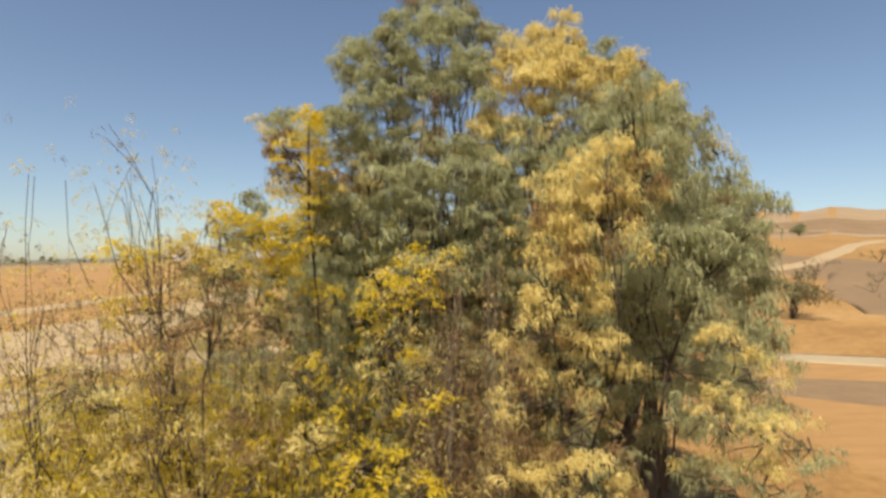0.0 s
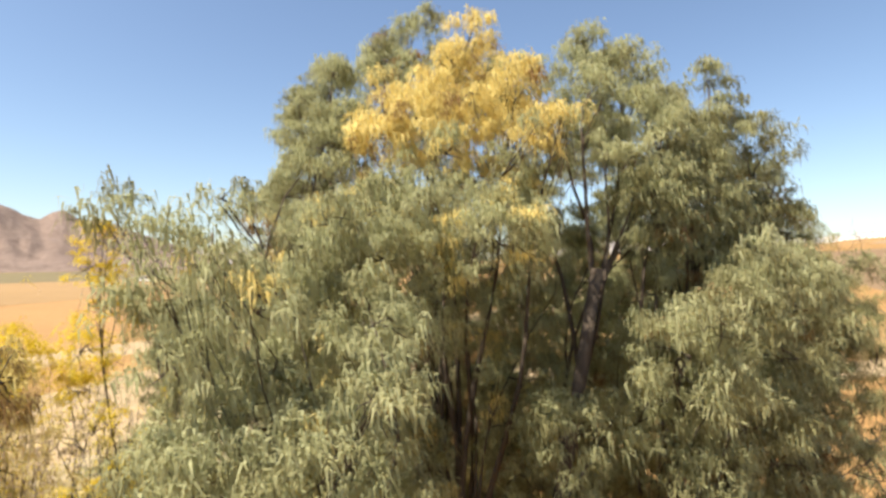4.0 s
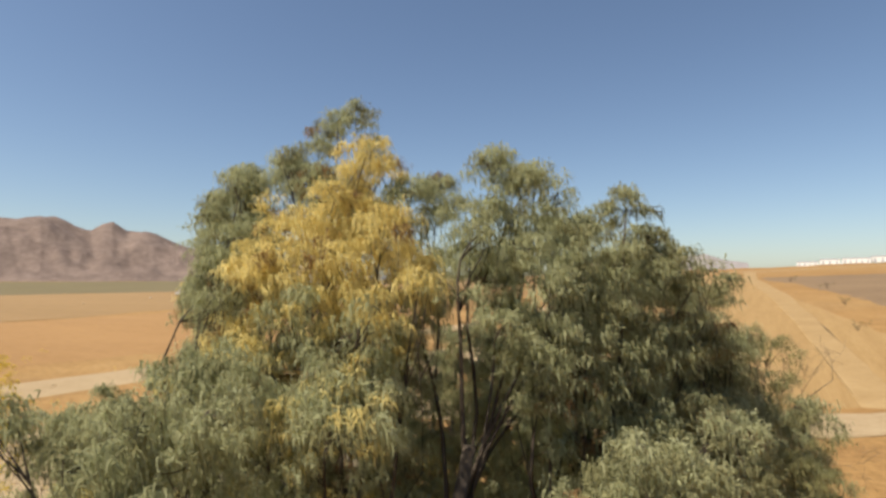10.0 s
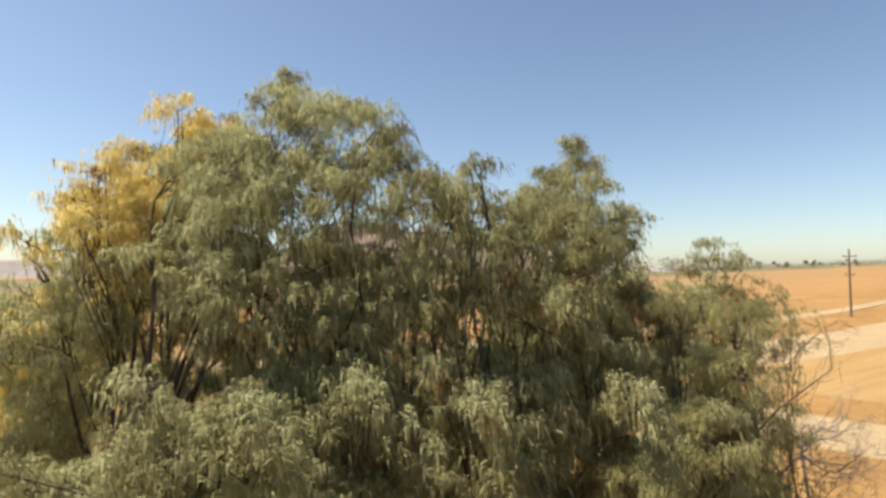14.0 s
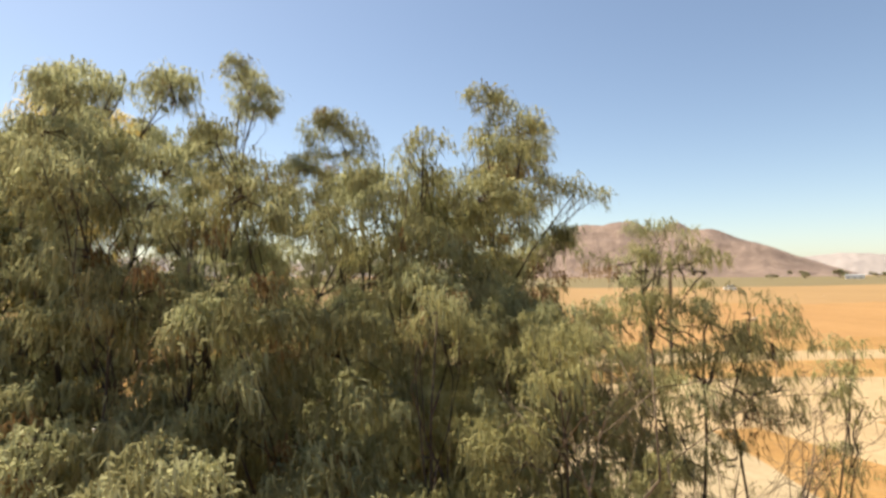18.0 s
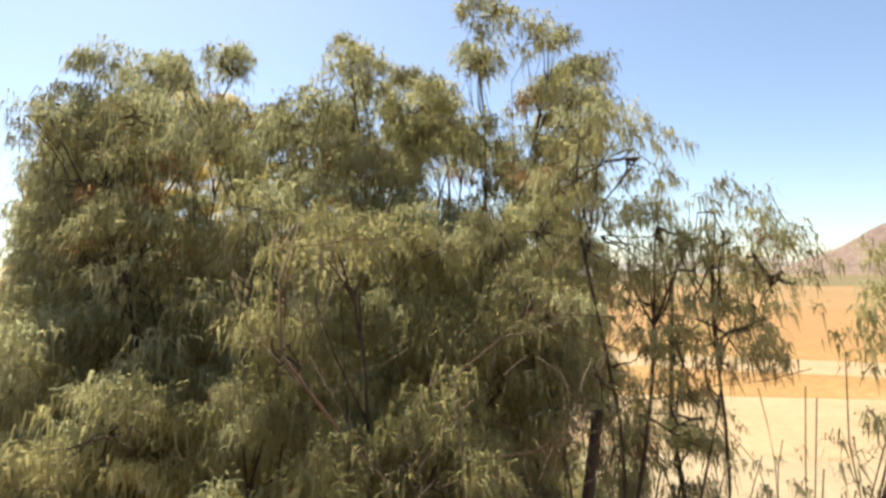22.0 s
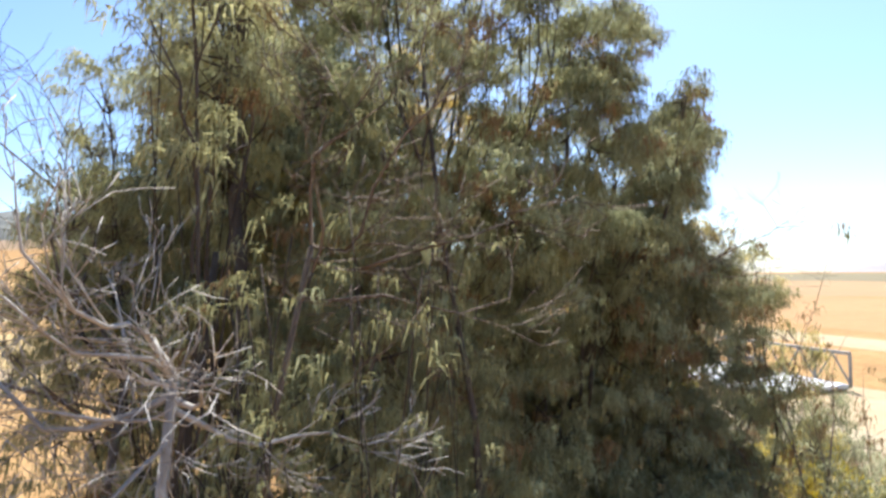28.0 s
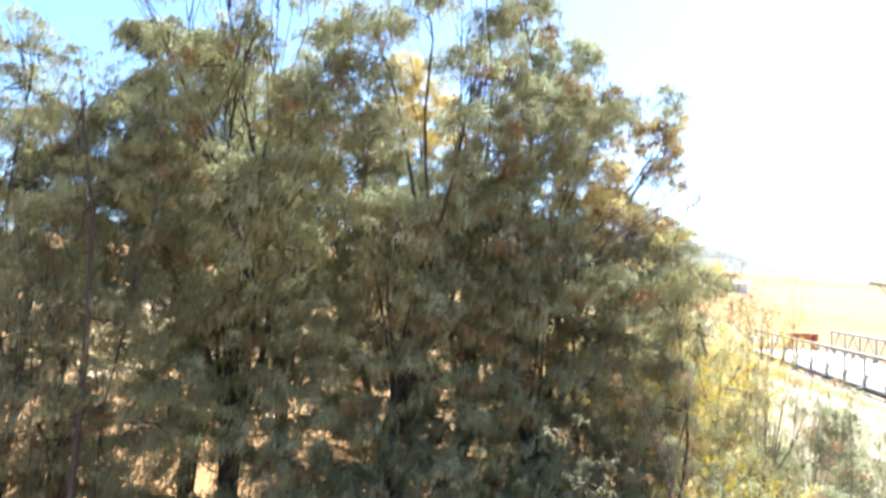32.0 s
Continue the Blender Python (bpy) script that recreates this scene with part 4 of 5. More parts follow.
BILLOWS_LOWW = [
    (-0.31, 6.68, 8.36, 0.2), (-0.07, 6.44, 8.25, 0.2), (-0.4, 6.3, 7.95, 0.15), (0.2, 6.3, 7.65, 0.32), (-0.4, 6.75, 7.35, 0.49), (0.05, 6.15, 7.35, 0.32),
    (-0.85, 6.75, 7.05, 0.37), (0.35, 5.85, 7.05, 0.16), (-0.55, 6.6, 6.6, 0.32), (0.05, 5.7, 6.3, 0.21), (-0.1, 6.3, 6.15, 0.49), (-0.19, 5.15, 5.96, 0.2),
    (-0.42, 5.45, 5.89, 0.2), (-1.15, 5.1, 5.85, 0.15), (-0.7, 5.25, 5.85, 0.25), (-1.75, 5.1, 5.7, 0.15), (0.2, 5.4, 5.55, 0.4), (-0.7, 5.55, 5.4, 0.49),
    (-1.6, 5.55, 5.25, 0.49), (-1.3, 5.4, 5.25, 0.4), (-0.1, 5.4, 4.8, 0.4), (-0.7, 5.4, 4.65, 0.4), (-1.15, 5.55, 4.65, 0.49), (0.2, 5.55, 4.35, 0.49),
]
BILLOWS_LOWW_LOW = [
    (-1.15, 5.55, 4.05, 0.49), (-0.25, 5.4, 3.9, 0.4), (-1.75, 5.55, 3.6, 0.49), (-1, 5.4, 3.45, 0.4), (-0.7, 5.4, 3.3, 0.4), (0.05, 5.55, 3.3, 0.49),
    (-1.45, 5.4, 3, 0.4),
]
BILLOWS_NW = [
    (-0.55, 8.85, 8.1, 0.42), (-0.55, 9.6, 7.8, 0.15), (-0.13, 9.49, 7.13, 0.2), (-0.4, 10.2, 6.9, 0.21), (-1.45, 9, 6.75, 0.45), (-1, 9.45, 6.75, 0.4),
    (-0.7, 9.75, 6.6, 0.4), (-0.55, 10.35, 6.45, 0.16), (-1.15, 9.3, 6.15, 0.29), (-0.7, 9.45, 6.15, 0.49), (-0.25, 10.05, 6, 0.37), (-0.4, 9.75, 5.55, 0.49),
    (-1.15, 9.3, 5.4, 0.29), (-0.1, 10.05, 5.25, 0.49), (-1.9, 9, 4.95, 0.4), (-1.45, 9.75, 4.65, 0.37), (-1.3, 9.75, 4.2, 0.49),
]
BILLOWS_NBUSH = [
    (4.4, 12.6, 3.9, 0.34), (4.1, 12.9, 3.8, 0.34), (4.6, 12.9, 3.5, 0.38), (4.3, 13.1, 3.3, 0.38), (3.8, 12.9, 3.6, 0.38), (4.5, 12.7, 3.0, 0.4),
    (3.4, 11.9, 5.1, 0.35), (3.35, 12, 4.6, 0.42), (3.4, 12.3, 4.2, 0.42), (3.7, 12.5, 4.4, 0.36), (2.9, 11.8, 4.3, 0.42), (3.1, 12.1, 3.6, 0.45),
    (3.7, 12.4, 3.5, 0.45), (2.5, 11.8, 3.5, 0.45), (3.2, 11.7, 3, 0.45), (4.1, 12.1, 3.3, 0.4),
]
BILLOWS_LEFT = [
    (-2.75, 6.6, 5.6, 0.26), (-3.05, 6.7, 5.35, 0.28), (-2.45, 6.5, 5.2, 0.32), (-2.8, 6.6, 4.9, 0.42), (-3.2, 6.8, 4.7, 0.38), (-2.3, 6.4, 4.6, 0.38),
    (-2.8, 6.6, 4.2, 0.45), (-3.2, 6.7, 3.9, 0.42), (-2.35, 6.45, 3.8, 0.42), (-2.8, 6.6, 3.3, 0.45),
]
BILLOWS_SLENDER = [
    (0.45, 2.6, 5.6, 0.22), (0.15, 2.6, 5.4, 0.22), (0.75, 2.65, 5.5, 0.2), (0, 2.6, 5.05, 0.25), (0.45, 2.65, 5.15, 0.33), (0.15, 2.6, 4.65, 0.33),
    (-0.1, 2.6, 4.3, 0.28), (0.3, 2.7, 4.2, 0.33), (-0.05, 2.65, 3.8, 0.33), (0.25, 2.6, 3.6, 0.35), (-0.1, 2.6, 3.2, 0.38), (0.4, 2.7, 3.1, 0.38),
]
BILLOWS_PALE = [
    (1.45, 2.65, 4.2, 0.22), (1.65, 2.7, 3.95, 0.3), (1.3, 2.6, 3.65, 0.28), (1.75, 2.6, 3.45, 0.36), (1.4, 2.7, 3.05, 0.36), (1.95, 2.8, 3, 0.34),
    (2.25, 2.9, 3.25, 0.28), (1.6, 2.6, 2.5, 0.4),
]


def hanging(columns, seed):
    """Billows that hang below one another: columns of (x, y, foot, head, reach)."""
    rs = np.random.default_rng(seed)
    out = []
    for x, y, low, high, reach in columns:
        z = high
        while z > low:
            out.append((x + float(rs.normal(0, 0.12)), y + float(rs.normal(0, 0.12)), z, reach * float(rs.uniform(0.75, 1.05))))
            z -= reach * 1.15
    return out


# the hanging lower foliage of each tree
SKIRTS = {}
SKIRTS[1] = [(-1.7, 7.3, 3.4, 5.9, 0.42), (-2.0, 8.0, 2.8, 5.8, 0.45), (-1.9, 8.7, 2.4, 5.4, 0.45), (-1.2, 8.0, 2.6, 5.6, 0.5)]
SKIRTS[2] = [(1.4, 5.6, 0.8, 6.0, 0.45), (2.1, 6.6, 0.8, 5.6, 0.5), (0.4, 6.4, 0.6, 3.8, 0.5)]
SKIRTS[10] = [(-0.6, 5.7, 0.6, 2.9, 0.48), (-1.5, 6.3, 0.6, 3.6, 0.48), (-0.4, 7.0, 0.8, 4.4, 0.5)]
SKIRTS[3] = [(3.2, 7.3, 3.0, 5.6, 0.5), (2.4, 8.2, 3.0, 6.2, 0.5)]
SKIRTS[4] = [(4.1, 7.6, 2.6, 5.6, 0.45), (4.3, 6.9, 3.0, 5.2, 0.42), (4.9, 7.3, 2.2, 4.2, 0.42), (3.5, 6.4, 2.6, 4.6, 0.45), (2.9, 5.9, 2.4, 4.6, 0.45)]
SKIRTS[5] = [(2.4, 10.8, 1.0, 5.0, 0.45), (3.1, 10.9, 1.4, 5.0, 0.45), (2.1, 9.7, 1.0, 5.4, 0.5), (3.8, 11.1, 2.2, 5.0, 0.45), (3.0, 9.3, 0.4, 4.4, 0.5), (2.2, 8.8, 0.4, 4.4, 0.5),
              (3.6, 10.5, 0.5, 2.4, 0.48), (1.6, 9.9, 0.4, 3.0, 0.5), (2.8, 10.0, 2.4, 5.8, 0.5), (3.6, 9.9, 2.4, 5.8, 0.5)]
SKIRTS[6] = [(0.9, 10.5, 0.8, 5.3, 0.45), (1.6, 10.7, 0.8, 5.0, 0.45), (0.2, 10.3, 0.8, 5.5, 0.45), (1.2, 9.4, 0.8, 6.2, 0.5), (0.5, 9.6, 0.6, 4.2, 0.5), (1.0, 8.2, 0.6, 5.4, 0.5),
              (0.0, 8.4, 0.6, 5.4, 0.5), (0.8, 8.9, 0.5, 4.0, 0.5), (-0.4, 8.9, 0.5, 4.0, 0.5), (1.7, 8.3, 0.5, 4.0, 0.5)]
SKIRTS[7] = [(5.2, 8.1, 2.2, 4.3, 0.42), (4.7, 8.5, 2.4, 5.3, 0.45), (4.8, 9.3, 2.4, 5.1, 0.45), (3.9, 8.8, 2.6, 5.4, 0.5)]
SKIRTS[8] = [(5.0, 10.3, 2.6, 4.8, 0.42), (4.7, 10.9, 2.4, 5.0, 0.42), (4.3, 10.4, 2.4, 5.2, 0.45)]
SKIRTS[11] = [(-0.6, 10.0, 0.8, 5.1, 0.45), (-1.3, 9.6, 0.8, 4.2, 0.45), (-0.2, 9.4, 0.8, 5.6, 0.5), (-1.3, 8.9, 1.0, 5.0, 0.5), (-2.0, 9.3, 0.4, 3.6, 0.45), (-1.0, 9.0, 0.4, 3.4, 0.5),
              (-1.5, 8.3, 0.4, 3.4, 0.5), (0.0, 10.6, 0.3, 2.6, 0.45), (1.2, 10.9, 0.3, 2.6, 0.45), (-1.0, 10.2, 0.3, 2.6, 0.45)]
BILLOWS = [BILLOWS_TALL, BILLOWS_WEST, BILLOWS_GOLD + BILLOWS_GOLD_LOW, BILLOWS_MID, BILLOWS_EAST_FRONT + BILLOWS_EAST + BILLOWS_EAST_LOW, BILLOWS_NORTH + BILLOWS_NORTH_LOW, BILLOWS_NMID, BILLOWS_LOWE, BILLOWS_BUSHE, BILLOWS_NEAR + BILLOWS_NEAR_LOW, BILLOWS_LOWW + BILLOWS_LOWW_LOW, BILLOWS_NW, BILLOWS_NBUSH, BILLOWS_LEFT, BILLOWS_SLENDER, BILLOWS_PALE, BILLOWS_YELLOW, BILLOWS_LEMON, BILLOWS_BRIGHT, BILLOWS_DULL, BILLOWS_DRY, BILLOWS_YOUNG, BILLOWS_SAPLING]
for which, columns in SKIRTS.items():
    BILLOWS[which] = BILLOWS[which] + hanging(columns, 900 + which)
EVERY_BILLOW = np.array([w for some in BILLOWS for w in some])


def mixed(*shares):
    """Chooses a tone for each tuft by fixed shares."""
    def pick(rng, c, which):
        return rng.choice(len(shares), len(c), p=np.array(shares) / sum(shares))
    return pick


def golden_top(rng, c, which):
    """Golden in the upper crown, grey-green lower down, in ragged patches."""
    k = (c[:, 2] - 6.75 - 0.8 * np.clip(c[:, 0] - 1.9, 0, 1)) / 0.5 + rng.normal(0, 0.35, len(c)) + np.sin(c[:, 0] * 3.1 + c[:, 1] * 2.2) * 0.6
    return np.where(k > 0, np.where(rng.random(len(c)) < 0.93, 0, 1), np.where(rng.random(len(c)) < 0.1, 0, np.where(rng.random(len(c)) < 0.7, 2, 3)))


def golden_hem(rng, c, which):
    """Grey-green above, with dry golden sprays along the lower edge."""
    k = (6.9 - c[:, 2]) / 0.7 + np.sin(c[:, 0] * 2.7 + c[:, 2] * 2.1) * 0.8 - 0.5 + rng.normal(0, 0.3, len(c))
    return np.where((k > 0) & (c[:, 2] > 5.2) & (c[:, 1] > 6.2), np.where(rng.random(len(c)) < 0.55, 2, 3), np.where(rng.random(len(c)) < 0.75, 0, 1))


def pale_top(rng, c, which):
    k = rng.random(len(c))
    return np.where(k < np.clip((c[:, 2] - 2.9) / 1.1, 0.05, 0.9), 0, np.where(rng.random(len(c)) < 0.7, 1, 2))


def weeping_tree(x, y, order, label, mats, pick, seed, trunk_r=0.16, fork=2.8, lean=(0.0, 0.0), heads=20, strands=9, size=(0.04, 0.088), droop=0.8, width=0.0108, bark=None, group="tree clump"):
    """A many-limbed tree: a trunk, limbs to its billows, fine twigs, and mop-headed hanging sprays on every billow, with gaps between them."""
    billows = BILLOWS[order]
    bark = bark or BARK
    rng = np.random.default_rng(seed)
    z0 = gz(x, y)
    top = empty("tree", x, y, z0)
    tagged(top, label, "tree", group)
    o = Vector((x, y, z0))
    spots, ways = [], []
    for bx, by, bz, br in billows:
        n = max(5, int(heads * (1.0 if bz > 4.4 else 0.62 if by > 8.0 and bx < 4.0 else 0.36) * 4 * math.pi * br * br))
        d = rng.normal(0, 1, (n, 3))
        d /= np.linalg.norm(d, axis=1, keepdims=True)
        d[:, 2] = np.where(d[:, 2] < -0.55, -d[:, 2], d[:, 2])
        far = np.where(rng.random(n) < 0.09, rng.uniform(1.05, 1.28, n), rng.uniform(0.5, 1.04, n) ** 0.6)
        p = np.array([bx, by, bz]) + d * (br * far)[:, None]
        near = np.linalg.norm(p[:, None] - EVERY_BILLOW[None, :, :3], axis=2) / EVERY_BILLOW[:, 3]
        keep = ((near < 0.78).sum(1) <= (far < 0.78)) | (rng.random(n) < 0.05)
        spots.append(p[keep])
        ways.append(d[keep])
    p, d = np.concatenate(spots), np.concatenate(ways)
    each = 8
    m, a = len(p) * each, rng.uniform(0, 2 * np.pi, len(p) * each)
    u = np.sqrt(rng.random(m)) * np.repeat(rng.uniform(0.06, 0.15, len(p)), each)
    off = np.stack([np.cos(a) * u, np.sin(a) * u, 0.05 - 4.6 * u * u - 0.1 * rng.random(m) ** 2], -1)
    c = np.repeat(p, each, axis=0) + off
    face = np.repeat(d, each, axis=0) * 0.6 + np.stack([np.cos(a), np.sin(a), 0 * a], -1) * (u / 0.16)[:, None]
    v, q = tresses(rng, c, rng.uniform(*size, m), strands, droop, width, face)
    tone = np.repeat(np.repeat(pick(rng, p, None), each), strands * 2)
    ob = bulk("crown", v - np.array(o), faces3=q, mats=mats, index=tone, parent=top)
    ob["kind"] = "stuff"
    bm = bmesh.new()
    tip = Vector((x + lean[0], y + lean[1], z0 + fork))
    tube(bm, [w - o for w in limb_line(rng, o - Vector((0, 0, 0.15)), tip, 6, 0.04)], [trunk_r * (1.25 - 0.09 * i) for i in range(7)], 10)
    part("trunk", bm, bark, top, smooth=True)
    fine = bmesh.new()
    for i, (bx, by, bz, br) in enumerate(sorted(billows, key=lambda w: -w[2])):
        goal = Vector((bx, by, bz + br * 0.2))
        if bz > 5.0 and (i % 4 == 0 or (bz > 7.0 and i % 3 == 0)):
            root = o.lerp(tip, float(rng.uniform(0.7, 1.0)) if bz > fork + 1 else min(0.7, max(0.2, (bz - 1.2) / fork)))
            pts = limb_line(rng, root, goal, 9, 0.05, 0.0, 0.75)
            bm = bmesh.new()
            r0 = min(0.04, trunk_r * float(rng.uniform(0.14, 0.3)))
            tube(bm, [g - o for g in pts], [r0 * (1 - n / 9.5) ** 1.1 + 0.004 for n in range(10)], 6)
            part("limb", bm, bark, top, smooth=True)
        else:
            pts = [goal + Vector(rng.normal(0, 0.25, 3)) * br for _ in range(10)]
        for _ in range(7):
            e = Vector((bx, by, bz)) + Vector(rng.normal(0, 1, 3)).normalized() * br * float(rng.uniform(0.5, 0.95))
            tube(fine, [h - o for h in limb_line(rng, pts[int(rng.integers(5, 10))], e, 4, 0.08)], (0.009, 0.007, 0.005, 0.004, 0.0025), 3)
    part("twig_spray", fine, bark, top, smooth=True)["kind"] = "stuff"
    return top


weeping_tree(0.30, 8.10, 0, "tall grey-green weeping tree, highest of the clump", [GREEN, OLIVE, RUST], mixed(8, 2, 0.3), 211, 0.15, 4.2)
weeping_tree(-0.90, 7.80, 1, "grey-green weeping tree with a few dry golden sprays", [GREEN, OLIVE, GOLD, RUST], golden_hem, 212, 0.128, 3.2)
weeping_tree(1.50, 6.20, 2, "golden-yellow weeping tree with greener lower branches", [GOLD, RUST, GREEN, OLIVE], golden_top, 213, 0.135, 3.4)
weeping_tree(1.80, 6.10, 3, "slim grey-green weeping tree with a dark leaning trunk", [GREEN, OLIVE, RUST], mixed(8, 2, 0.2), 214, 0.075, 6.0, (1.1, 0.1))
weeping_tree(3.40, 7.20, 4, "dense grey-green weeping tree with a rounded top", [GREEN, OLIVE, RUST], mixed(7, 3, 0.3), 215, 0.135, 3.4)
weeping_tree(2.60, 10.20, 5, "olive-green weeping tree with dark open limbs", [OLIVE, GREEN, YOUNG, RUST], mixed(4, 3, 3, 0.5), 216, 0.135, 3.4)
weeping_tree(0.80, 9.80, 6, "dark olive weeping tree in the heart of the clump", [OLIVE, GREEN, RUST], mixed(6, 3, 0.8), 217, 0.135, 3.6)
weeping_tree(3.90, 8.80, 7, "low-branched olive-green weeping tree", [OLIVE, GREEN, RUST], mixed(6, 4, 0.5), 218, 0.105, 2.6)
weeping_tree(4.50, 10.40, 8, "low round olive tree with feathery hanging sprays", [YOUNG, OLIVE, GREEN], mixed(6, 2.5, 1.5), 219, 0.083, 2.4, strands=13, size=(0.035, 0.075), width=0.0068)
weeping_tree(1.70, 4.00, 9, "small grey-green weeping tree in front of the golden one", [GREEN, OLIVE, GOLD], mixed(8, 2, 0.12), 220, 0.083, 2.6)
weeping_tree(-0.50, 5.90, 10, "grey-green weeping tree with dry golden lower sprays", [GREEN, OLIVE, GOLD, RUST], golden_hem, 221, 0.098, 3)
weeping_tree(-0.60, 9.40, 11, "dark olive weeping tree with brownish dry sprays", [OLIVE, GREEN, RUST], mixed(6, 2.5, 1.6), 222, 0.135, 3.2)
weeping_tree(3.30, 12.00, 12, "low spreading olive tree beside the dead branches", [OLIVE, YOUNG, RUST], mixed(6, 2, 0.8), 223, 0.075, 2.2, strands=13, size=(0.035, 0.075), width=0.0068)
weeping_tree(-2.75, 6.60, 13, "low grey-green feathery tree standing a little apart", [GREEN, OLIVE, RUST], mixed(7, 3, 0.2), 224, 0.06, 2.2)
weeping_tree(-2.2, 9.5, 20, "open yellow-olive tree with dry brown sprays", [YOUNG, RUST, GOLD], mixed(6, 2, 1.5), 235, 0.06, 2.4, heads=15, width=0.0085)
weeping_tree(0.25, 2.65, 14, "slender pale golden weeping tree, dry all over", [GOLD, RUST, OLIVE], mixed(8, 2, 0.6), 225, 0.05, 2.4, heads=26, strands=14, size=(0.03, 0.066), width=0.0066, group="yellow trees")
weeping_tree(1.65, 2.75, 15, "pale gold and grey-green feathery small tree", [GOLD, GREEN, OLIVE], pale_top, 226, 0.05, 1.8, heads=26, strands=14, size=(0.03, 0.066), width=0.0066, group="yellow trees")


# ---- scrub round the clump ----
def lemon(rng, c, which):
    """Patches of bright leaves among dull and dry ones."""
    k = np.sin(2.3 * c[:, 0] + c[:, 2]) + np.sin(2.9 * c[:, 1] + 1.0) + np.sin(2.1 * c[:, 2] + 2.0) + rng.normal(0, 0.5, len(c))
    return np.where(k > -0.1, 0, np.where(k > -1.0, 1, np.where(rng.random(len(c)) < 0.6, 2, 3)))


for x, y, order, label, shares, seed in ((-2.05, 4.8, 16, "yellow-leaved tree with a tall narrow crown", lemon, 231), (-2.75, 4.2, 17, "bright lemon-yellow leafy tree with dark forked stems", lemon, 232),
                                         (-1.15, 2.85, 18, "small bright yellow leafy tree", lemon, 233), (-3.2, 3.5, 19, "low tree with dull yellow and brown leaves", mixed(1.5, 4, 3, 2), 234)):
    weeping_tree(x, y, order, label, [LEMON, GOLD, RUST, SCRUB], shares, seed, 0.06, 2.0, heads=24, strands=11, size=(0.028, 0.055), droop=0.35, width=0.0085, group="yellow trees")
for x, y, h, seed in ((-2.97, 4.7, 5.8, 32), (-3.5, 4.35, 5.6, 34), (-2.4, 4.6, 6.1, 31), (-3.9, 5.6, 5.5, 36), (-4.1, 4.2, 5.1, 35), (-3.0, 3.6, 4.7, 33), (-3.7, 3.6, 4.4, 40), (-4.5, 4.9, 4.9, 29)):
    shrub(x, y, h, "half-bare yellow-leaved tree with upright brown branches", seed, 4, 3, 0.5, BARK, (LEMON, GOLD, RUST, SCRUB), lemon, 12, (0.03, 0.07), 0.5, 0.008, 1.0, 0.028, 0.5,
          "tree", "tree", "yellow trees", 0.25, wide=0.2, doubled=8, bare=0.6)
for x, y, h, seed in ((-2.2, 2.6, 3.7, 38), (-2.9, 2.5, 3.5, 59), (-3.6, 2.9, 3.6, 60)):
    shrub(x, y, h, "dry leafy bush with dull yellow twigs", seed, 6, 3, 0.5, TWIG, (GOLD, RUST, SCRUB, LEMON), mixed(4, 3, 2, 1.5), 12, (0.03, 0.065), 0.5, 0.008, 0.95, 0.02, 0.4, "shrub", "shrub", "yellow bushes", 0.3, wide=0.19, doubled=5, bare=0.3)
shrub(-0.5, 3.1, 5.2, "dry brown bush of fine bare twigs", 61, 6, 4, 0.45, TWIG, (RUST, SCRUB, GOLD), mixed(5, 1.5, 2), 10, (0.035, 0.07), 0.5, 0.007, 0.85, 0.02, 0.3, "shrub", "shrub", "", 0.4, wide=0.065, doubled=4, bare=0.2)

weeping_tree(4.03, 11.6, 21, "open young tree with drooping pale olive sprays", [YOUNG, GREEN, OLIVE, RUST], mixed(4, 2, 2, 0.5), 241, 0.04, 5.6, heads=15, strands=12, size=(0.03, 0.066), width=0.0068, group="saplings by the sandy ground")
weeping_tree(4.1, 12.16, 22, "small sapling with a feathery dull olive head", [YOUNG, GREEN, OLIVE, RUST], mixed(3, 2, 3, 0.5), 242, 0.025, 5.2, heads=18, strands=12, size=(0.03, 0.066), width=0.0068, group="saplings by the sandy ground")
tree(4.15, 12.85, [(4.2, 12.85, 6.3, 0.16), (4.08, 12.8, 6.1, 0.14), (4.3, 12.82, 6.0, 0.14), (4.15, 12.87, 5.55, 0.12), (4.1, 12.8, 4.9, 0.14)],
     "low thin sapling with wispy olive tufts", [YOUNG, GREEN, RUST], mixed(6, 2, 0.5), 44, 0.02, 5.9, group="saplings by the sandy ground", twigs=4, mops_per=42, strands=20, droop=0.8, width=0.0070, size=(0.03, 0.066))
tree(3.05, 12.0, [(3.05, 12.0, 6.5, 0.2), (2.9, 12.1, 6.25, 0.22), (3.2, 11.9, 6.15, 0.24), (3.05, 12.05, 5.85, 0.27), (2.88, 11.95, 5.5, 0.27), (3.22, 12.1, 5.35, 0.27)],
     "slim young tree with hanging olive tufts", [YOUNG, GREEN, RUST], mixed(6, 2, 0.5), 73, 0.035, 6.3, group="saplings by the sandy ground", twigs=4, mops_per=42, strands=20, droop=0.8, width=0.0070, size=(0.03, 0.066))
for x, y, h, st, share, seed in ((4.55, 11.4, 5.2, 3, 0.6, 43), (4.95, 12.2, 4.3, 4, 0.6, 66), (3.3, 12.3, 5.6, 3, 0.55, 45)):
    shrub(x, y, h, "slender open sapling with hanging olive sprays", seed, st, 3, 0.5, BARK, (OLIVE, GREEN, RUST), mixed(5, 2, 2), 40, (0.04, 0.085), 0.9, 0.0055, min(1, share + 0.3), 0.035, 0.2,
          "sapling", "sapling", "saplings by the sandy ground", 0.12, wide=0.1, doubled=3)
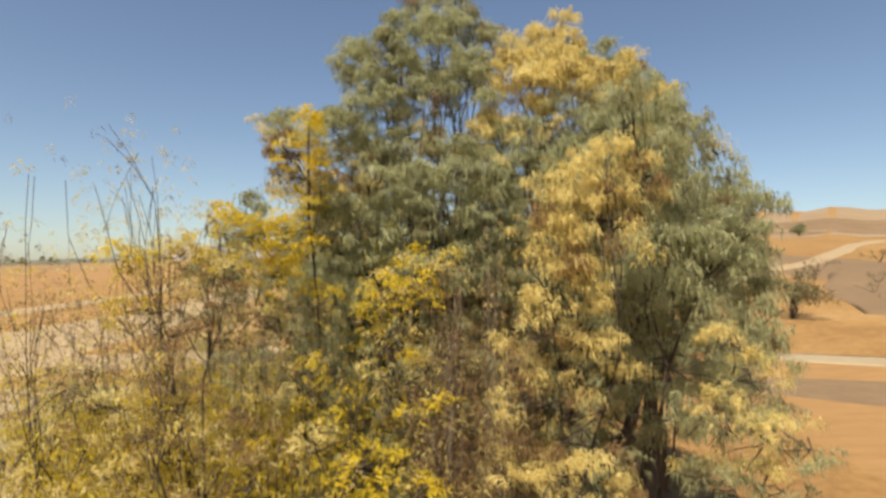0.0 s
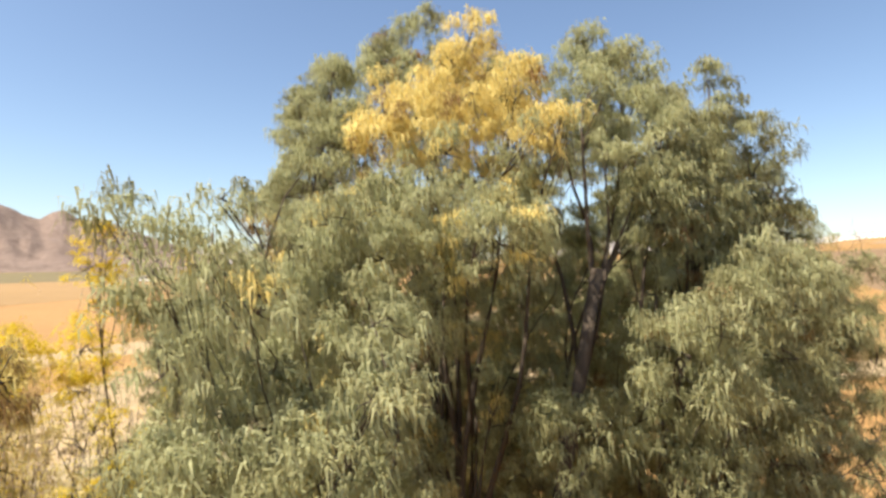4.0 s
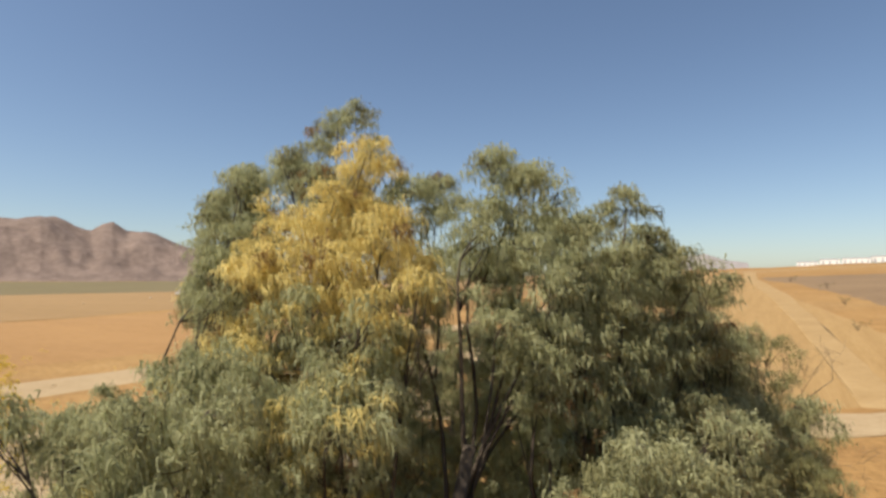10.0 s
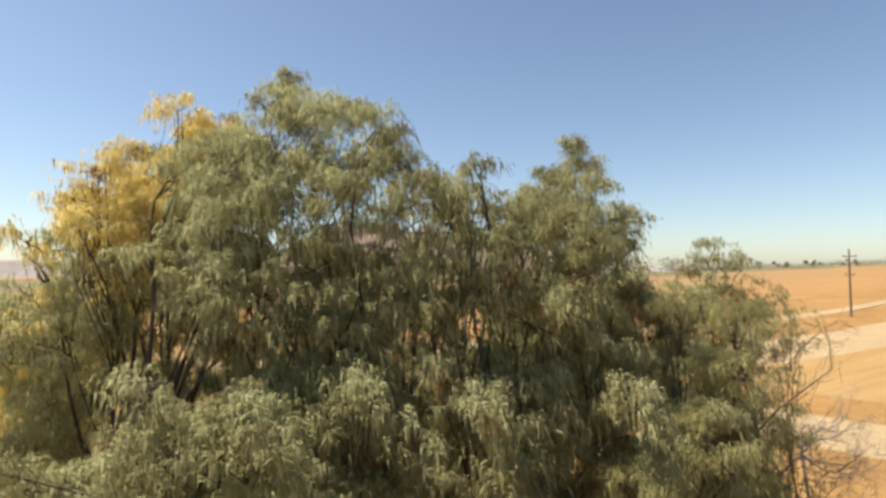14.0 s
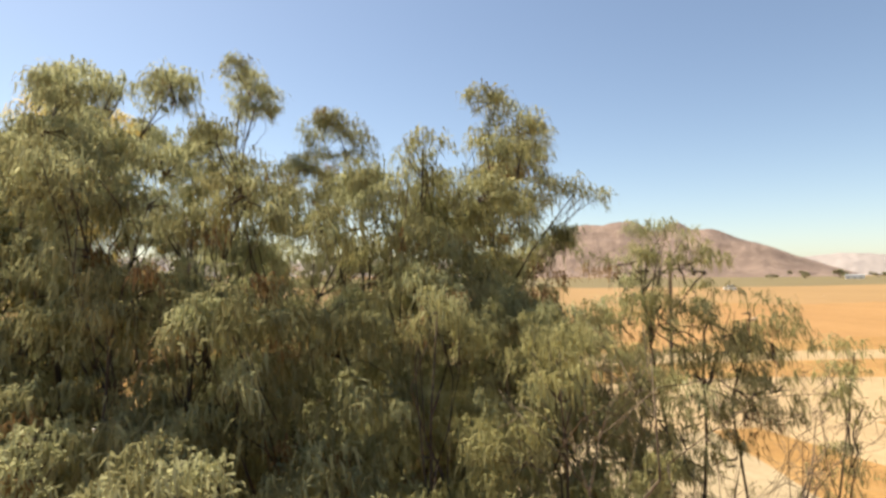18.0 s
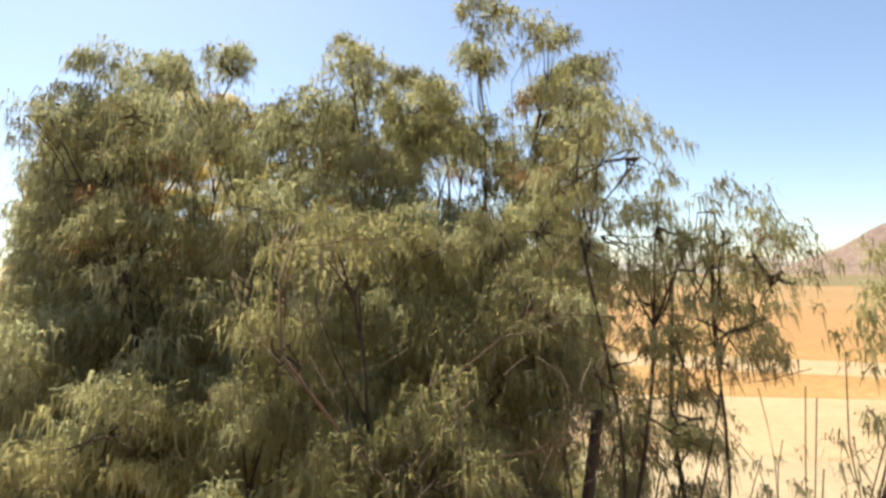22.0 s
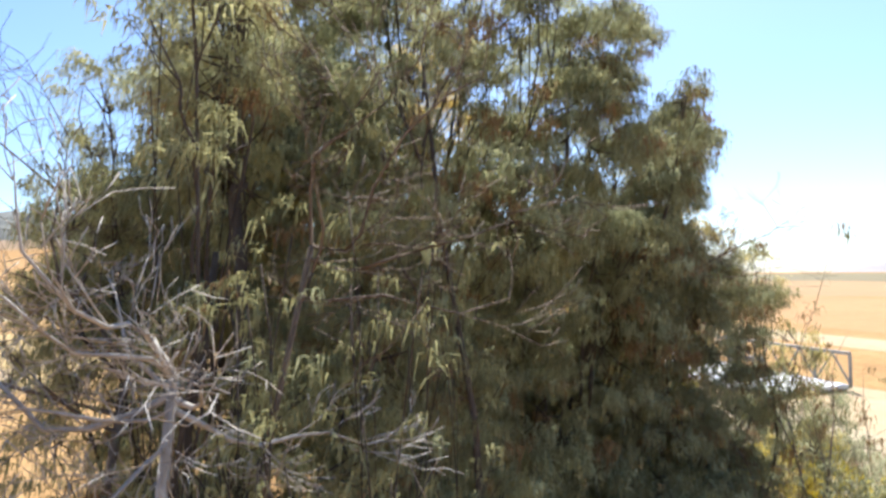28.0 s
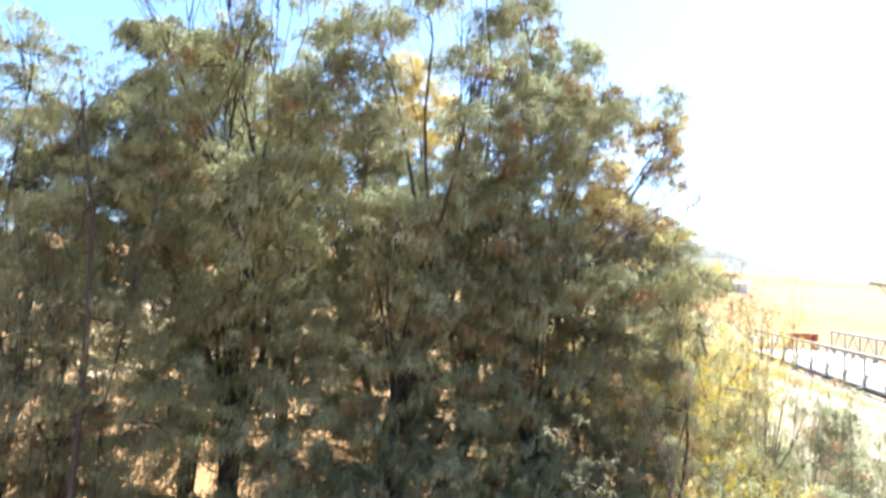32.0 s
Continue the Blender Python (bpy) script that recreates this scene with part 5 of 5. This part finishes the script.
shrub(4.0, 12.8, 6.0, "thin bare sapling with a few leaves at its top", 46, 1, 3, 0.5, BARK, (OLIVE, GREEN), mixed(1, 1), 26, (0.05, 0.1), 0.9, 0.006, 0.25, 0.02, 0.03, "sapling", "sapling", "saplings by the sandy ground", 0.5, wide=0.07)


for x, y, h, seed in ((3.4, 12.7, 5.6, 68), (3.9, 12.75, 5.4, 69)):
    shrub(x, y, h, "wispy young sapling with pale olive sprays", seed, 3, 3, 0.5, BARK, (YOUNG, GREEN), mixed(5, 1), 24, (0.035, 0.07), 0.8, 0.0065, 0.8, 0.02, 0.15, "sapling", "sapling", "saplings by the sandy ground", 0.15, wide=0.12)


def dead_tree(x, y, fork, limbs, label, seed, bark, girth=0.035):
    """A bleached dead tree: a crooked trunk and named limbs that fork into many fine bare twigs."""
    rng = np.random.default_rng(seed)
    z0 = gz(x, y)
    top = empty("tree", x, y, z0)
    tagged(top, label, "tree", "")
    bm = bmesh.new()
    joint = Vector((0, 0, fork - z0))
    tube(bm, limb_line(rng, Vector((0.12, -0.05, -0.1)), joint, 7, 0.03), [girth * (1.7 - 0.1 * i) for i in range(8)], 8)
    part("trunk", bm, bark, top, smooth=True)
    fine = bmesh.new()
    for dx, dy, dz, low, thick in limbs:
        a = joint - Vector((0, 0, low))
        pts = limb_line(rng, a, a + Vector((dx, dy, dz)), 6, 0.09, -0.05)
        bm = bmesh.new()
        tube(bm, pts, [girth * thick * (0.85 - 0.11 * i) for i in range(7)], 6)
        part("limb", bm, bark, top, smooth=True)
        run = Vector((dx, dy, dz)).normalized()
        size = Vector((dx, dy, dz)).length
        for p in pts[1:]:
            for _ in range(1 + int(rng.random() < 0.35)):
                out = []
                way = (run + Vector(rng.normal(0, 0.7, 3)) + Vector((0, 0, 0.15))).normalized()
                sprout(rng, p, way, size * float(rng.uniform(0.2, 0.42)), 2, girth * thick * 0.22, out, [], 0.6, 0.1)
                for q, rr in out:
                    tube(fine, q[::2], [max(r, 0.0016) for r in rr[::2]], 3)
    part("twig_spray", fine, bark, top, smooth=True)["kind"] = "stuff"
    return top


dead_tree(4.2, 12.9, 4.75, ((0.25, 0.60, 0.40, 0.0, 1.0), (-0.15, 0.70, 0.15, 0.05, 0.8), (0.45, 0.40, 0.35, 0.0, 0.7), (0.85, -0.25, 0.25, 0.05, 1.0), (0.25, -0.25, 0.40, 0.05, 0.7), (-0.60, 0.20, -0.12, 0.1, 0.8),
                            (0.62, 0.05, 0.0, 0.1, 0.6), (0.35, 0.40, -0.12, 0.2, 0.55), (0.75, -0.35, -0.10, 0.35, 0.6)),
          "dead tree with bleached bare forking branches", 47, PALE_BARK, 0.018)
dead_tree(3.75, 12.85, 5.2, ((-0.45, 0.55, 0.50, 0.0, 1.0), (-0.60, 0.45, 0.12, 0.05, 1.0), (-0.30, 0.50, 0.70, 0.0, 0.8), (-0.50, 0.62, -0.08, 0.1, 0.9), (-0.10, 0.40, 0.45, 0.1, 0.7)),
          "slim bare tree with forked grey branches", 50, TWIG, 0.011)
dead_tree(-1.2, 9.1, 5.0, ((-0.85, 0.85, 0.62, 0.0, 1.0), (-0.6, 0.95, 0.2, 0.05, 0.8), (-0.95, 0.5, -0.15, 0.1, 0.8), (-0.5, 0.6, 0.75, 0.0, 0.7), (-0.9, 0.1, 0.3, 0.1, 0.7)),
          "half-bare brown tree with spreading forked twigs", 67, TWIG, 0.02)
dead_tree(4.6, 11.35, 4.5, ((0.95, -0.55, 1.55, 0.0, 1.0), (0.35, -0.2, 1.5, 0.1, 0.8), (0.95, 0.1, 0.55, 0.2, 0.8), (0.55, 0.35, 0.75, 0.3, 0.6)),
          "thin bare tree with long grey upswept limbs", 49, TWIG, 0.024)
shrub(4.9, 13.4, 3.7, "bare twiggy bush on the sandy ground", 48, 6, 3, 0.6, TWIG, (OLIVE, SCRUB), mixed(1, 1), 14, (0.06, 0.1), 0.8, 0.01, 0.3, 0.03, 0.7, lift=0.15)

shrub(-4.0, 7.2, 5.0, "two thin bare stalks of a young dry tree", 51, 2, 2, 0.25, TWIG, (RUST,), None, 14, (0.05, 0.09), 0.6, 0.01, 0.35, 0.035, 0.1, "sapling", "sapling", "", 0.6, wide=0.08)
shrub(-2.2, 10.1, 5.5, "half-bare sapling with spreading brown branches", 52, 3, 3, 0.55, TWIG, (OLIVE, RUST), mixed(1, 1), 26, (0.07, 0.14), 0.9, 0.011, 0.4, 0.035, 0.35, "sapling", "sapling", "", 0.25)
for x, y, h, seed in ((-3.0, 8.6, 2.8, 53), (-2.7, 10.7, 3.0, 54), (-3.4, 9.6, 2.4, 55)):
    shrub(x, y, h, "low yellow-green leafy bush", seed, 7, 3, 0.55, TWIG, (LEMON, OLIVE, GOLD), mixed(4, 4, 1), 34, (0.08, 0.16), 0.5, 0.009, 0.9, 0.025, 0.5, group="low bushes")
for x, y, h, seed in ((-4.9, 7.6, 3.4, 56), (-3.7, 10.5, 3.7, 57), (-4.4, 6.0, 3.0, 58)):
    shrub(x, y, h, "low grey-green feathery bush", seed, 7, 3, 0.55, TWIG, (GREEN, OLIVE), mixed(4, 2), 40, (0.09, 0.18), 0.7, 0.009, 0.9, 0.03, 0.5, group="low bushes")


for x, y, h, seed in ((4.5, 12.0, 4.0, 82), (1.6, 11.7, 3.4, 84), (0.2, 11.3, 3.2, 88), (-1.0, 10.8, 3.4, 89), (-1.9, 9.8, 3.4, 90)):
    shrub(x, y, h, "dense dull olive bush at the shaded foot of the trees", seed, 6, 3, 0.55, BARK, (OLIVE, GREEN, RUST), mixed(5, 3, 1), 24, (0.055, 0.11), 0.6, 0.0095, 0.8, 0.03, 0.45, group="bushes under the trees", wide=0.17)


# ---- telegraph poles ----
def telegraph_pole(x, y, label, lean=0.0):
    z = sheet_z(x, y)
    top = empty("telegraph_pole", x, y, float(z))
    top.matrix_world = pose(x, y, float(z), 0, lean, 7)
    tagged(top, label, "pole", "telegraph poles")
    bm = bmesh.new()
    tube(bm, [Vector((0, 0, k)) for k in (-0.3, 1.5, 3.5, 5.5, 7.3, 8.5)], [0.14, 0.135, 0.125, 0.115, 0.105, 0.095], 10)
    part("shaft", bm, POLE_WOOD, top, smooth=True)
    for h, w in ((7.55, 0.75), (5.2, 0.5)):
        bm = bmesh.new()
        bar(bm, (-w, 0.12, h), (w, 0.12, h), 0.09, 0.11)
        arm = part("crossarm", bm, POLE_WOOD, top)
        for s in (-1, 1):
            bm = bmesh.new()
            tube(bm, [Vector((s * w * 0.9, 0.12, h + k)) for k in (0.05, 0.12, 0.16, 0.22, 0.25)], [0.02, 0.055, 0.035, 0.05, 0.02], 8)
            part("insulator", bm, CERAMIC, arm, smooth=True)
    bm = bmesh.new()
    tube(bm, [Vector((0, 0, 8.45)), Vector((0, 0, 8.75)), Vector((0.06, 0, 8.85))], [0.02, 0.018, 0.03], 6)
    part("top_pin", bm, STEEL, top, smooth=True)
    return top


for k, (x, y) in enumerate(((-28.1, 29.1), (-27.5, 86), (-35, 150), (-43, 214), (-51, 280), (-60, 348), (-69, 418), (-33, -32))):
    telegraph_pole(x, y, "weathered wooden telegraph pole with two short crossarms by the sandy road", (0.4, 0, -0.6, 0.3, 0, 0, 0, 0.5)[k])


# ---- steel panel bridge ----
bridge = empty("bridge", -17.8, -13.0, 0.0)
tagged(bridge, "steel truss panel bridge with a pale deck and low lattice sides", "bridge")
bm = bmesh.new()
box(bm, -2.3, -11, 0.18, 2.3, 11, 0.34, 0.02)
part("deck", bm, DECK, bridge, "pale worn deck")
for s in (-1, 1):
    for z in (0.22, 1.62):
        bm = bmesh.new()
        bar(bm, (s * 2.42, -11, z), (s * 2.42, 11, z), 0.16, 0.13)
        part("chord", bm, STEEL, bridge)
    n = 14
    for k in range(n + 1):
        y = -11 + 22 * k / n
        bm = bmesh.new()
        bar(bm, (s * 2.42, y, 0.25), (s * 2.42, y, 1.58), 0.09, 0.09)
        part("post", bm, STEEL, bridge)
        if k < n:
            m = y + 11 / n
            for (a, b) in (((y, 0.28), (m, 1.56)), ((m, 1.56), (y + 22 / n, 0.28))):
                bm = bmesh.new()
                bar(bm, (s * 2.45, a[0], a[1]), (s * 2.45, b[0], b[1]), 0.06, 0.06)
                part("brace", bm, STEEL, bridge)
for k in range(8):
    y = -10.6 + 21.2 * k / 7
    bm = bmesh.new()
    bar(bm, (-2.7, y, 0.1), (2.7, y, 0.1), 0.16, 0.2)
    part("cross_beam", bm, STEEL, bridge)

barrier = empty("road_barrier", -19.6, -26.6, gz(-19.6, -26.6))
tagged(barrier, "small faded red barrier at the end of the bridge", "barrier")
for dx in (-0.7, 0.7):
    bm = bmesh.new()
    box(bm, dx - 0.06, -0.3, 0, dx + 0.06, 0.3, 0.95, 0.015)
    part("leg", bm, RED, barrier)
bm = bmesh.new()
box(bm, -1.0, -0.06, 0.62, 1.0, 0.06, 1.15, 0.02)
part("board", bm, RED, barrier)

cart = empty("utility_cart", -22.6, -0.6, gz(-22.6, -0.6) + 0.04, 25)
tagged(cart, "small brown box trailer with a pale lid on the sandy road", "trailer")
for nm, args, mat in (("body", (-0.55, -0.4, 0.28, 0.55, 0.4, 0.98, 0.03), DRAB), ("lid", (-0.58, -0.43, 0.985, 0.58, 0.43, 1.06, 0.02), PAINT), ("drawbar", (0.56, -0.05, 0.3, 1.15, 0.05, 0.4, 0.01), STEEL)):
    bm = bmesh.new()
    box(bm, *args)
    part(nm, bm, mat, cart)


def wheel(parent, x, y, r, w):
    bm = bmesh.new()
    prof = [(r * 0.55, -w / 2), (r * 0.93, -w / 2), (r, -w * 0.32), (r, w * 0.32), (r * 0.93, w / 2), (r * 0.55, w / 2)]
    rings = []
    for k in range(16):
        a = 2 * math.pi * k / 16
        rings.append([bm.verts.new((x + math.cos(a) * q, y + d, r + math.sin(a) * q)) for q, d in prof])
    for k in range(16):
        for i in range(6):
            bm.faces.new((rings[k][i], rings[k][(i + 1) % 6], rings[(k + 1) % 16][(i + 1) % 6], rings[(k + 1) % 16][i]))
    wh = part("wheel", bm, RUBBER, parent, smooth=True)
    bm = bmesh.new()
    tube(bm, [Vector((x, y - w * 0.3, r)), Vector((x, y + w * 0.3, r))], [r * 0.56, r * 0.56], 14)
    part("rim", bm, STEEL, wh)


for dy in (-0.46, 0.46):
    wheel(cart, 0, dy, 0.27, 0.12)


# ---- vehicles ----
def vehicle(name, x, y, turn, length, width, height, hood, bed, paint, label, load=None, seed=0):
    """A pickup or truck: body with hood, cab, bed, wheels and glass; forward is +x."""
    top = empty(name, x, y, float(sheet_z(x, y)) + 0.08, turn)
    tagged(top, label, "truck" if name == "truck" else "car", "parked vehicles")
    w, r = width / 2, height * 0.2
    base, belt = r * 0.9, height * 0.52
    bm = bmesh.new()
    box(bm, -length / 2, -w, base, length / 2, w, belt, 0.06)
    part("body", bm, paint, top)
    c0, c1 = (length / 2 - hood, -length / 2 + bed)
    bm = bmesh.new()
    vs = [(c0, w * 0.97, belt), (c1, w * 0.97, belt), (c1 + 0.12, w * 0.82, height), (c0 - 0.45 * min(1, hood), w * 0.82, height)]
    left = [bm.verts.new(v) for v in vs]
    right = [bm.verts.new((v[0], -v[1], v[2])) for v in vs]
    bm.faces.new(left)
    bm.faces.new(right[::-1])
    for k in range(4):
        bm.faces.new((left[k], right[k], right[(k + 1) % 4], left[(k + 1) % 4]))
    bmesh.ops.recalc_face_normals(bm, faces=bm.faces)
    part("cab", bm, paint, top)
    for s in (-1, 1):
        bm = bmesh.new()
        box(bm, c1 + 0.25, s * w * 0.93 - 0.05, belt + (height - belt) * 0.2, c0 - 0.6 * min(1, hood), s * w * 0.93 + 0.01 * s + 0.02, height - (height - belt) * 0.22)
        part("side_window", bm, GLASS, top)
        for fx in (0.3, -0.3):
            wheel(top, fx * length, s * (w - 0.1), r, 0.2)
        bm = bmesh.new()
        box(bm, length / 2 - 0.03, s * w * 0.72 - 0.14, belt - 0.28, length / 2 + 0.03, s * w * 0.72 + 0.14, belt - 0.1, 0.02)
        part("headlight", bm, PAINT, top)
    bm = bmesh.new()
    bar(bm, (c0 - 0.02, 0, belt + 0.05), (c0 - 0.42 * min(1, hood), 0, height - 0.08), w * 1.5, 0.04)
    part("windscreen", bm, GLASS, top)
    if load:
        bm = bmesh.new()
        box(bm, -length / 2 + 0.05, -w * 0.98, belt + 0.004, c1 - 0.08, w * 0.98, load[0], 0.06)
        part("cargo_box", bm, load[1], top)
    return top


vehicle("pickup", -30, 184, 95, 5.0, 1.8, 1.75, 1.5, 1.7, RED, "red pickup standing on the shoulder of the dirt road")
vehicle("pickup", -45, 268, 98, 5.2, 1.8, 1.8, 1.5, 1.8, PAINT, "white pickup standing on the dirt road")
vehicle("truck", -40, 284, 95, 6.5, 2.2, 2.4, 1.0, 4.2, DRAB, "dark loaded truck standing on the dirt road", (2.2, DRAB))
vehicle("truck", -47, -131, -35, 7.0, 2.4, 2.6, 1.2, 4.2, DRAB, "dark truck with a pale canvas load beyond the bridge", (2.9, CANVAS))
vehicle("truck", -14, -98, 8, 6.5, 2.3, 2.3, 1.2, 3.6, DRAB, "dark flatbed truck parked on bare ground")
vehicle("truck", 22, -86, 12, 6.5, 2.3, 2.4, 1.2, 3.8, DRAB, "dark machine truck parked beside a stack of poles", (1.6, CANVAS))
vehicle("pickup", -221, 161, 20, 5.5, 1.9, 2.1, 1.2, 1.8, PAINT, "white pickup far out in the stubble field")

# ---- far buildings ----
def warehouse(x, y, turn, size, deep, height, doors, label):
    top = empty("warehouse", x, y, float(sheet_z(x, y)) - 0.5, turn)
    tagged(top, label, "building", "far warehouses")
    bm = bmesh.new()
    box(bm, -size / 2, -deep / 2, 0, size / 2, deep / 2, height)
    part("wall", bm, WHITE, top)
    bm = bmesh.new()
    a = [bm.verts.new(v) for v in ((-size / 2 - 0.5, -deep / 2 - 0.5, height + 0.02), (-size / 2 - 0.5, 0, height * 1.14), (-size / 2 - 0.5, deep / 2 + 0.5, height + 0.02))]
    b = [bm.verts.new((size / 2 + 0.5, v.co.y, v.co.z)) for v in a]
    for f in (a, b[::-1], (a[0], b[0], b[1], a[1]), (a[1], b[1], b[2], a[2]), (a[2], b[2], b[0], a[0])):
        bm.faces.new(f)
    bmesh.ops.recalc_face_normals(bm, faces=bm.faces)
    part("roof", bm, ROOF, top)
    for k in range(doors):
        c = -size / 2 + size * (k + 0.5) / doors
        bm = bmesh.new()
        box(bm, c - size / doors * 0.16, -deep / 2 - 0.12, 0.2, c + size / doors * 0.16, -deep / 2 - 0.02, height * 0.62)
        part("door", bm, ROOF, top)


def polar(az, r):
    return CX - math.sin(radians(az)) * r, CY + math.cos(radians(az)) * r


for az, r, size, h, nd in ((-2.6, 900, 24, 6, 4), (-4.2, 905, 22, 7, 3), (-6.0, 900, 30, 7, 5), (-8.2, 905, 38, 7.5, 5), (-10.8, 900, 40, 7.5, 6), (37.5, 900, 30, 7, 4), (36, 910, 16, 6, 2), (47, 800, 18, 5, 3), (44, 820, 14, 5, 2)):
    warehouse(*polar(az, r), az, size, 14, h, nd, "long low white warehouse on the far edge of the plain")


# ---- bushes and trees farther off ----
def far_tree(x, y, h, wide, mats, label, seed, name="tree", lobes=7, share=1.0):
    rng = np.random.default_rng(seed)
    z = float(sheet_z(x, y))
    top = empty(name, x, y, z)
    tagged(top, label, "tree" if name == "tree" else "bush", "scattered growth on the plain")
    bm = bmesh.new()
    o = Vector((0, 0, 0))
    for k in range(4):
        e = Vector((float(rng.normal(0, wide * 0.25)), float(rng.normal(0, wide * 0.25)), h * float(rng.uniform(0.55, 0.85))))
        tube(bm, limb_line(rng, o, e, 4, 0.07), [h * 0.03 * (1 - 0.18 * i) for i in range(5)], 5)
    part("trunk" if name == "tree" else "stem", bm, BARK, top, smooth=True)
    ls = [(float(rng.normal(0, wide * 0.28)), float(rng.normal(0, wide * 0.28)), h * float(rng.uniform(0.35, 0.82)), h * float(rng.uniform(0.16, 0.27))) for _ in range(lobes)]
    cs, _ = lobe_points(rng, ls, 13 / (h * 0.2) ** 2)
    v, q = mops(rng, cs, rng.uniform(0.05, 0.1, len(cs)) * h, 6, 0.6, h * 0.017)
    tone = np.repeat(rng.integers(0, len(mats), len(cs)), 6)
    ob = bulk("crown", v, faces3=q, mats=list(mats), index=tone, parent=top)
    ob["kind"] = "stuff"


far_tree(31, 36.5, 4.0, 4.6, (SCRUB, OLIVE), "half-bare brown tree with thickets on the slope", 61)
far_tree(27.5, 35, 2.0, 3.5, (SCRUB,), "dry brown bush on the slope", 62, "bush")
far_tree(20.4, 33.5, 4.2, 4.6, (SCRUB, GREEN), "grey half-bare tree on the slope", 64)
far_tree(16.8, 37.5, 3.3, 3.6, (SCRUB, OLIVE), "grey half-bare tree on the slope", 65)
for k, (az, r, h) in enumerate(((-30.5, 430, 8), (-31.6, 440, 6), (-34, 450, 6), (-18.4, 300, 4))):
    far_tree(*polar(az, r), h, h * 1.3, (GREEN, SCRUB), "dark tree on the skyline of the slope", 130 + k)
far_tree(*polar(-41.7, 500), 10, 8, (OLIVE, GREEN), "lone round green tree on the skyline", 63)
for k, (az, r, h) in enumerate(((-36, 120, 2.2), (-33, 95, 1.6), (-30, 140, 2.0), (-25, 110, 1.8), (-20, 80, 1.4), (-15, 150, 2.0), (-9, 70, 1.3), (-7, 110, 1.6), (-5, 170, 2.0), (-2, 230, 2.4),
                                (163, 60, 2.2), (158, 80, 2.6), (154, 45, 2.4), (165, 140, 3.5), (172, 190, 4.5), (149, 260, 5))):
    far_tree(*polar(az, r), h, h * 1.5, (SCRUB, OLIVE), "dry brown bush on the open plain", 70 + k, "bush", 5)
for k, (az, r, h) in enumerate(((8.0, 620, 6), (7.4, 640, 5), (13, 760, 8), (14.2, 760, 9), (16, 770, 7), (18, 760, 8), (20.5, 800, 9), (23, 800, 8), (26, 900, 10), (28, 900, 9), (30, 900, 10), (32, 900, 9),
                                (40, 1000, 11), (42.5, 1000, 12), (45.5, 1000, 11), (48, 1000, 13), (50.5, 1000, 12), (53, 1000, 10))):
    far_tree(*polar(az, r), h, h * 2.2, (GREEN, SCRUB), "dark distant tree on the edge of the plain", 100 + k, "tree", 6)
for k in range(26):
    rs = np.random.default_rng(400 + k)
    x, y = polar(float(rs.uniform(48, 100)), float(rs.uniform(70, 330)))
    bm = bmesh.new()
    bmesh.ops.create_icosphere(bm, subdivisions=2, radius=0.5)
    for v in bm.verts:
        v.co *= 0.75 + 0.5 * noise.noise(v.co * 2.3 + Vector((k * 3.1, 0, 0)))
        v.co.z *= 0.6
    s = float(rs.uniform(0.5, 1.3))
    bmesh.ops.scale(bm, vec=(s, s, s), verts=bm.verts)
    st = part("clod", bm, STONE, None, smooth=True)
    st.location = (x, y, float(sheet_z(x, y)) + s * 0.22)
    tagged(st, "tan clod of earth lying in the field", "clod", "clods in the field")
for k, (x, y, h) in enumerate(((64, 70, 2.2), (59, 56, 1.8), (75, 62, 2.4), (50, 48, 1.2), (90, 85, 2.6), (82, 70, 2.0), (70, 52, 1.6), (105, 95, 2.6), (46, 42, 1.0), (54, 62, 1.5))):
    far_tree(x, y, h, h * 2.4, (SCRUB, OLIVE), "low spreading brown bush on the slope", 160 + k, "bush", 6)
for k, (az, r, h) in enumerate(((163, 108, 3.0), (165.5, 104, 2.6), (168, 100, 2.4), (170.5, 97, 2.8), (173, 98, 2.2), (176, 96, 2.6), (180, 100, 2.4), (161, 150, 5), (165, 158, 5.5), (168.5, 152, 4.5))):
    far_tree(*polar(az, r), h, h * 1.9, (OLIVE, SCRUB), "dark hedge tree at the edge of the southern field", 180 + k, "tree", 6)
warehouse(*polar(163.4, 150), 163.4, 9, 7, 3.2, 1, "small white farm shed among dark trees")
warehouse(*polar(159.8, 152), 159.8, 8, 6, 2.8, 1, "small white farm shed among dark trees")


def far_woods(az0, az1, r, h, seed):
    """A low ragged belt of trees along the skyline."""
    rng = np.random.default_rng(seed)
    n = int((az1 - az0) * 9)
    cs = []
    for a in np.linspace(az0, az1, n):
        x, y = polar(float(a), r + float(rng.normal(0, 25)))
        z, top = float(sheet_z(x, y)), h * float(rng.uniform(0.45, 1.0))
        cs.append(np.c_[rng.normal(x, 3.5, 14), rng.normal(y, 3.5, 14), z + rng.uniform(0.1, 0.9, 14) * top])
    c = np.concatenate(cs)
    v, q = mops(rng, c, rng.uniform(1.2, 2.4, len(c)), 6, 0.5, 0.5)
    ob = bulk("far_woods", v, faces3=q, mats=[OLIVE, SCRUB], index=np.repeat(rng.integers(0, 2, len(c)), 6))
    tagged(ob, "low dark belt of trees along the skyline", "woods", kind="stuff")


far_woods(18.5, 36, 1050, 9, 301)
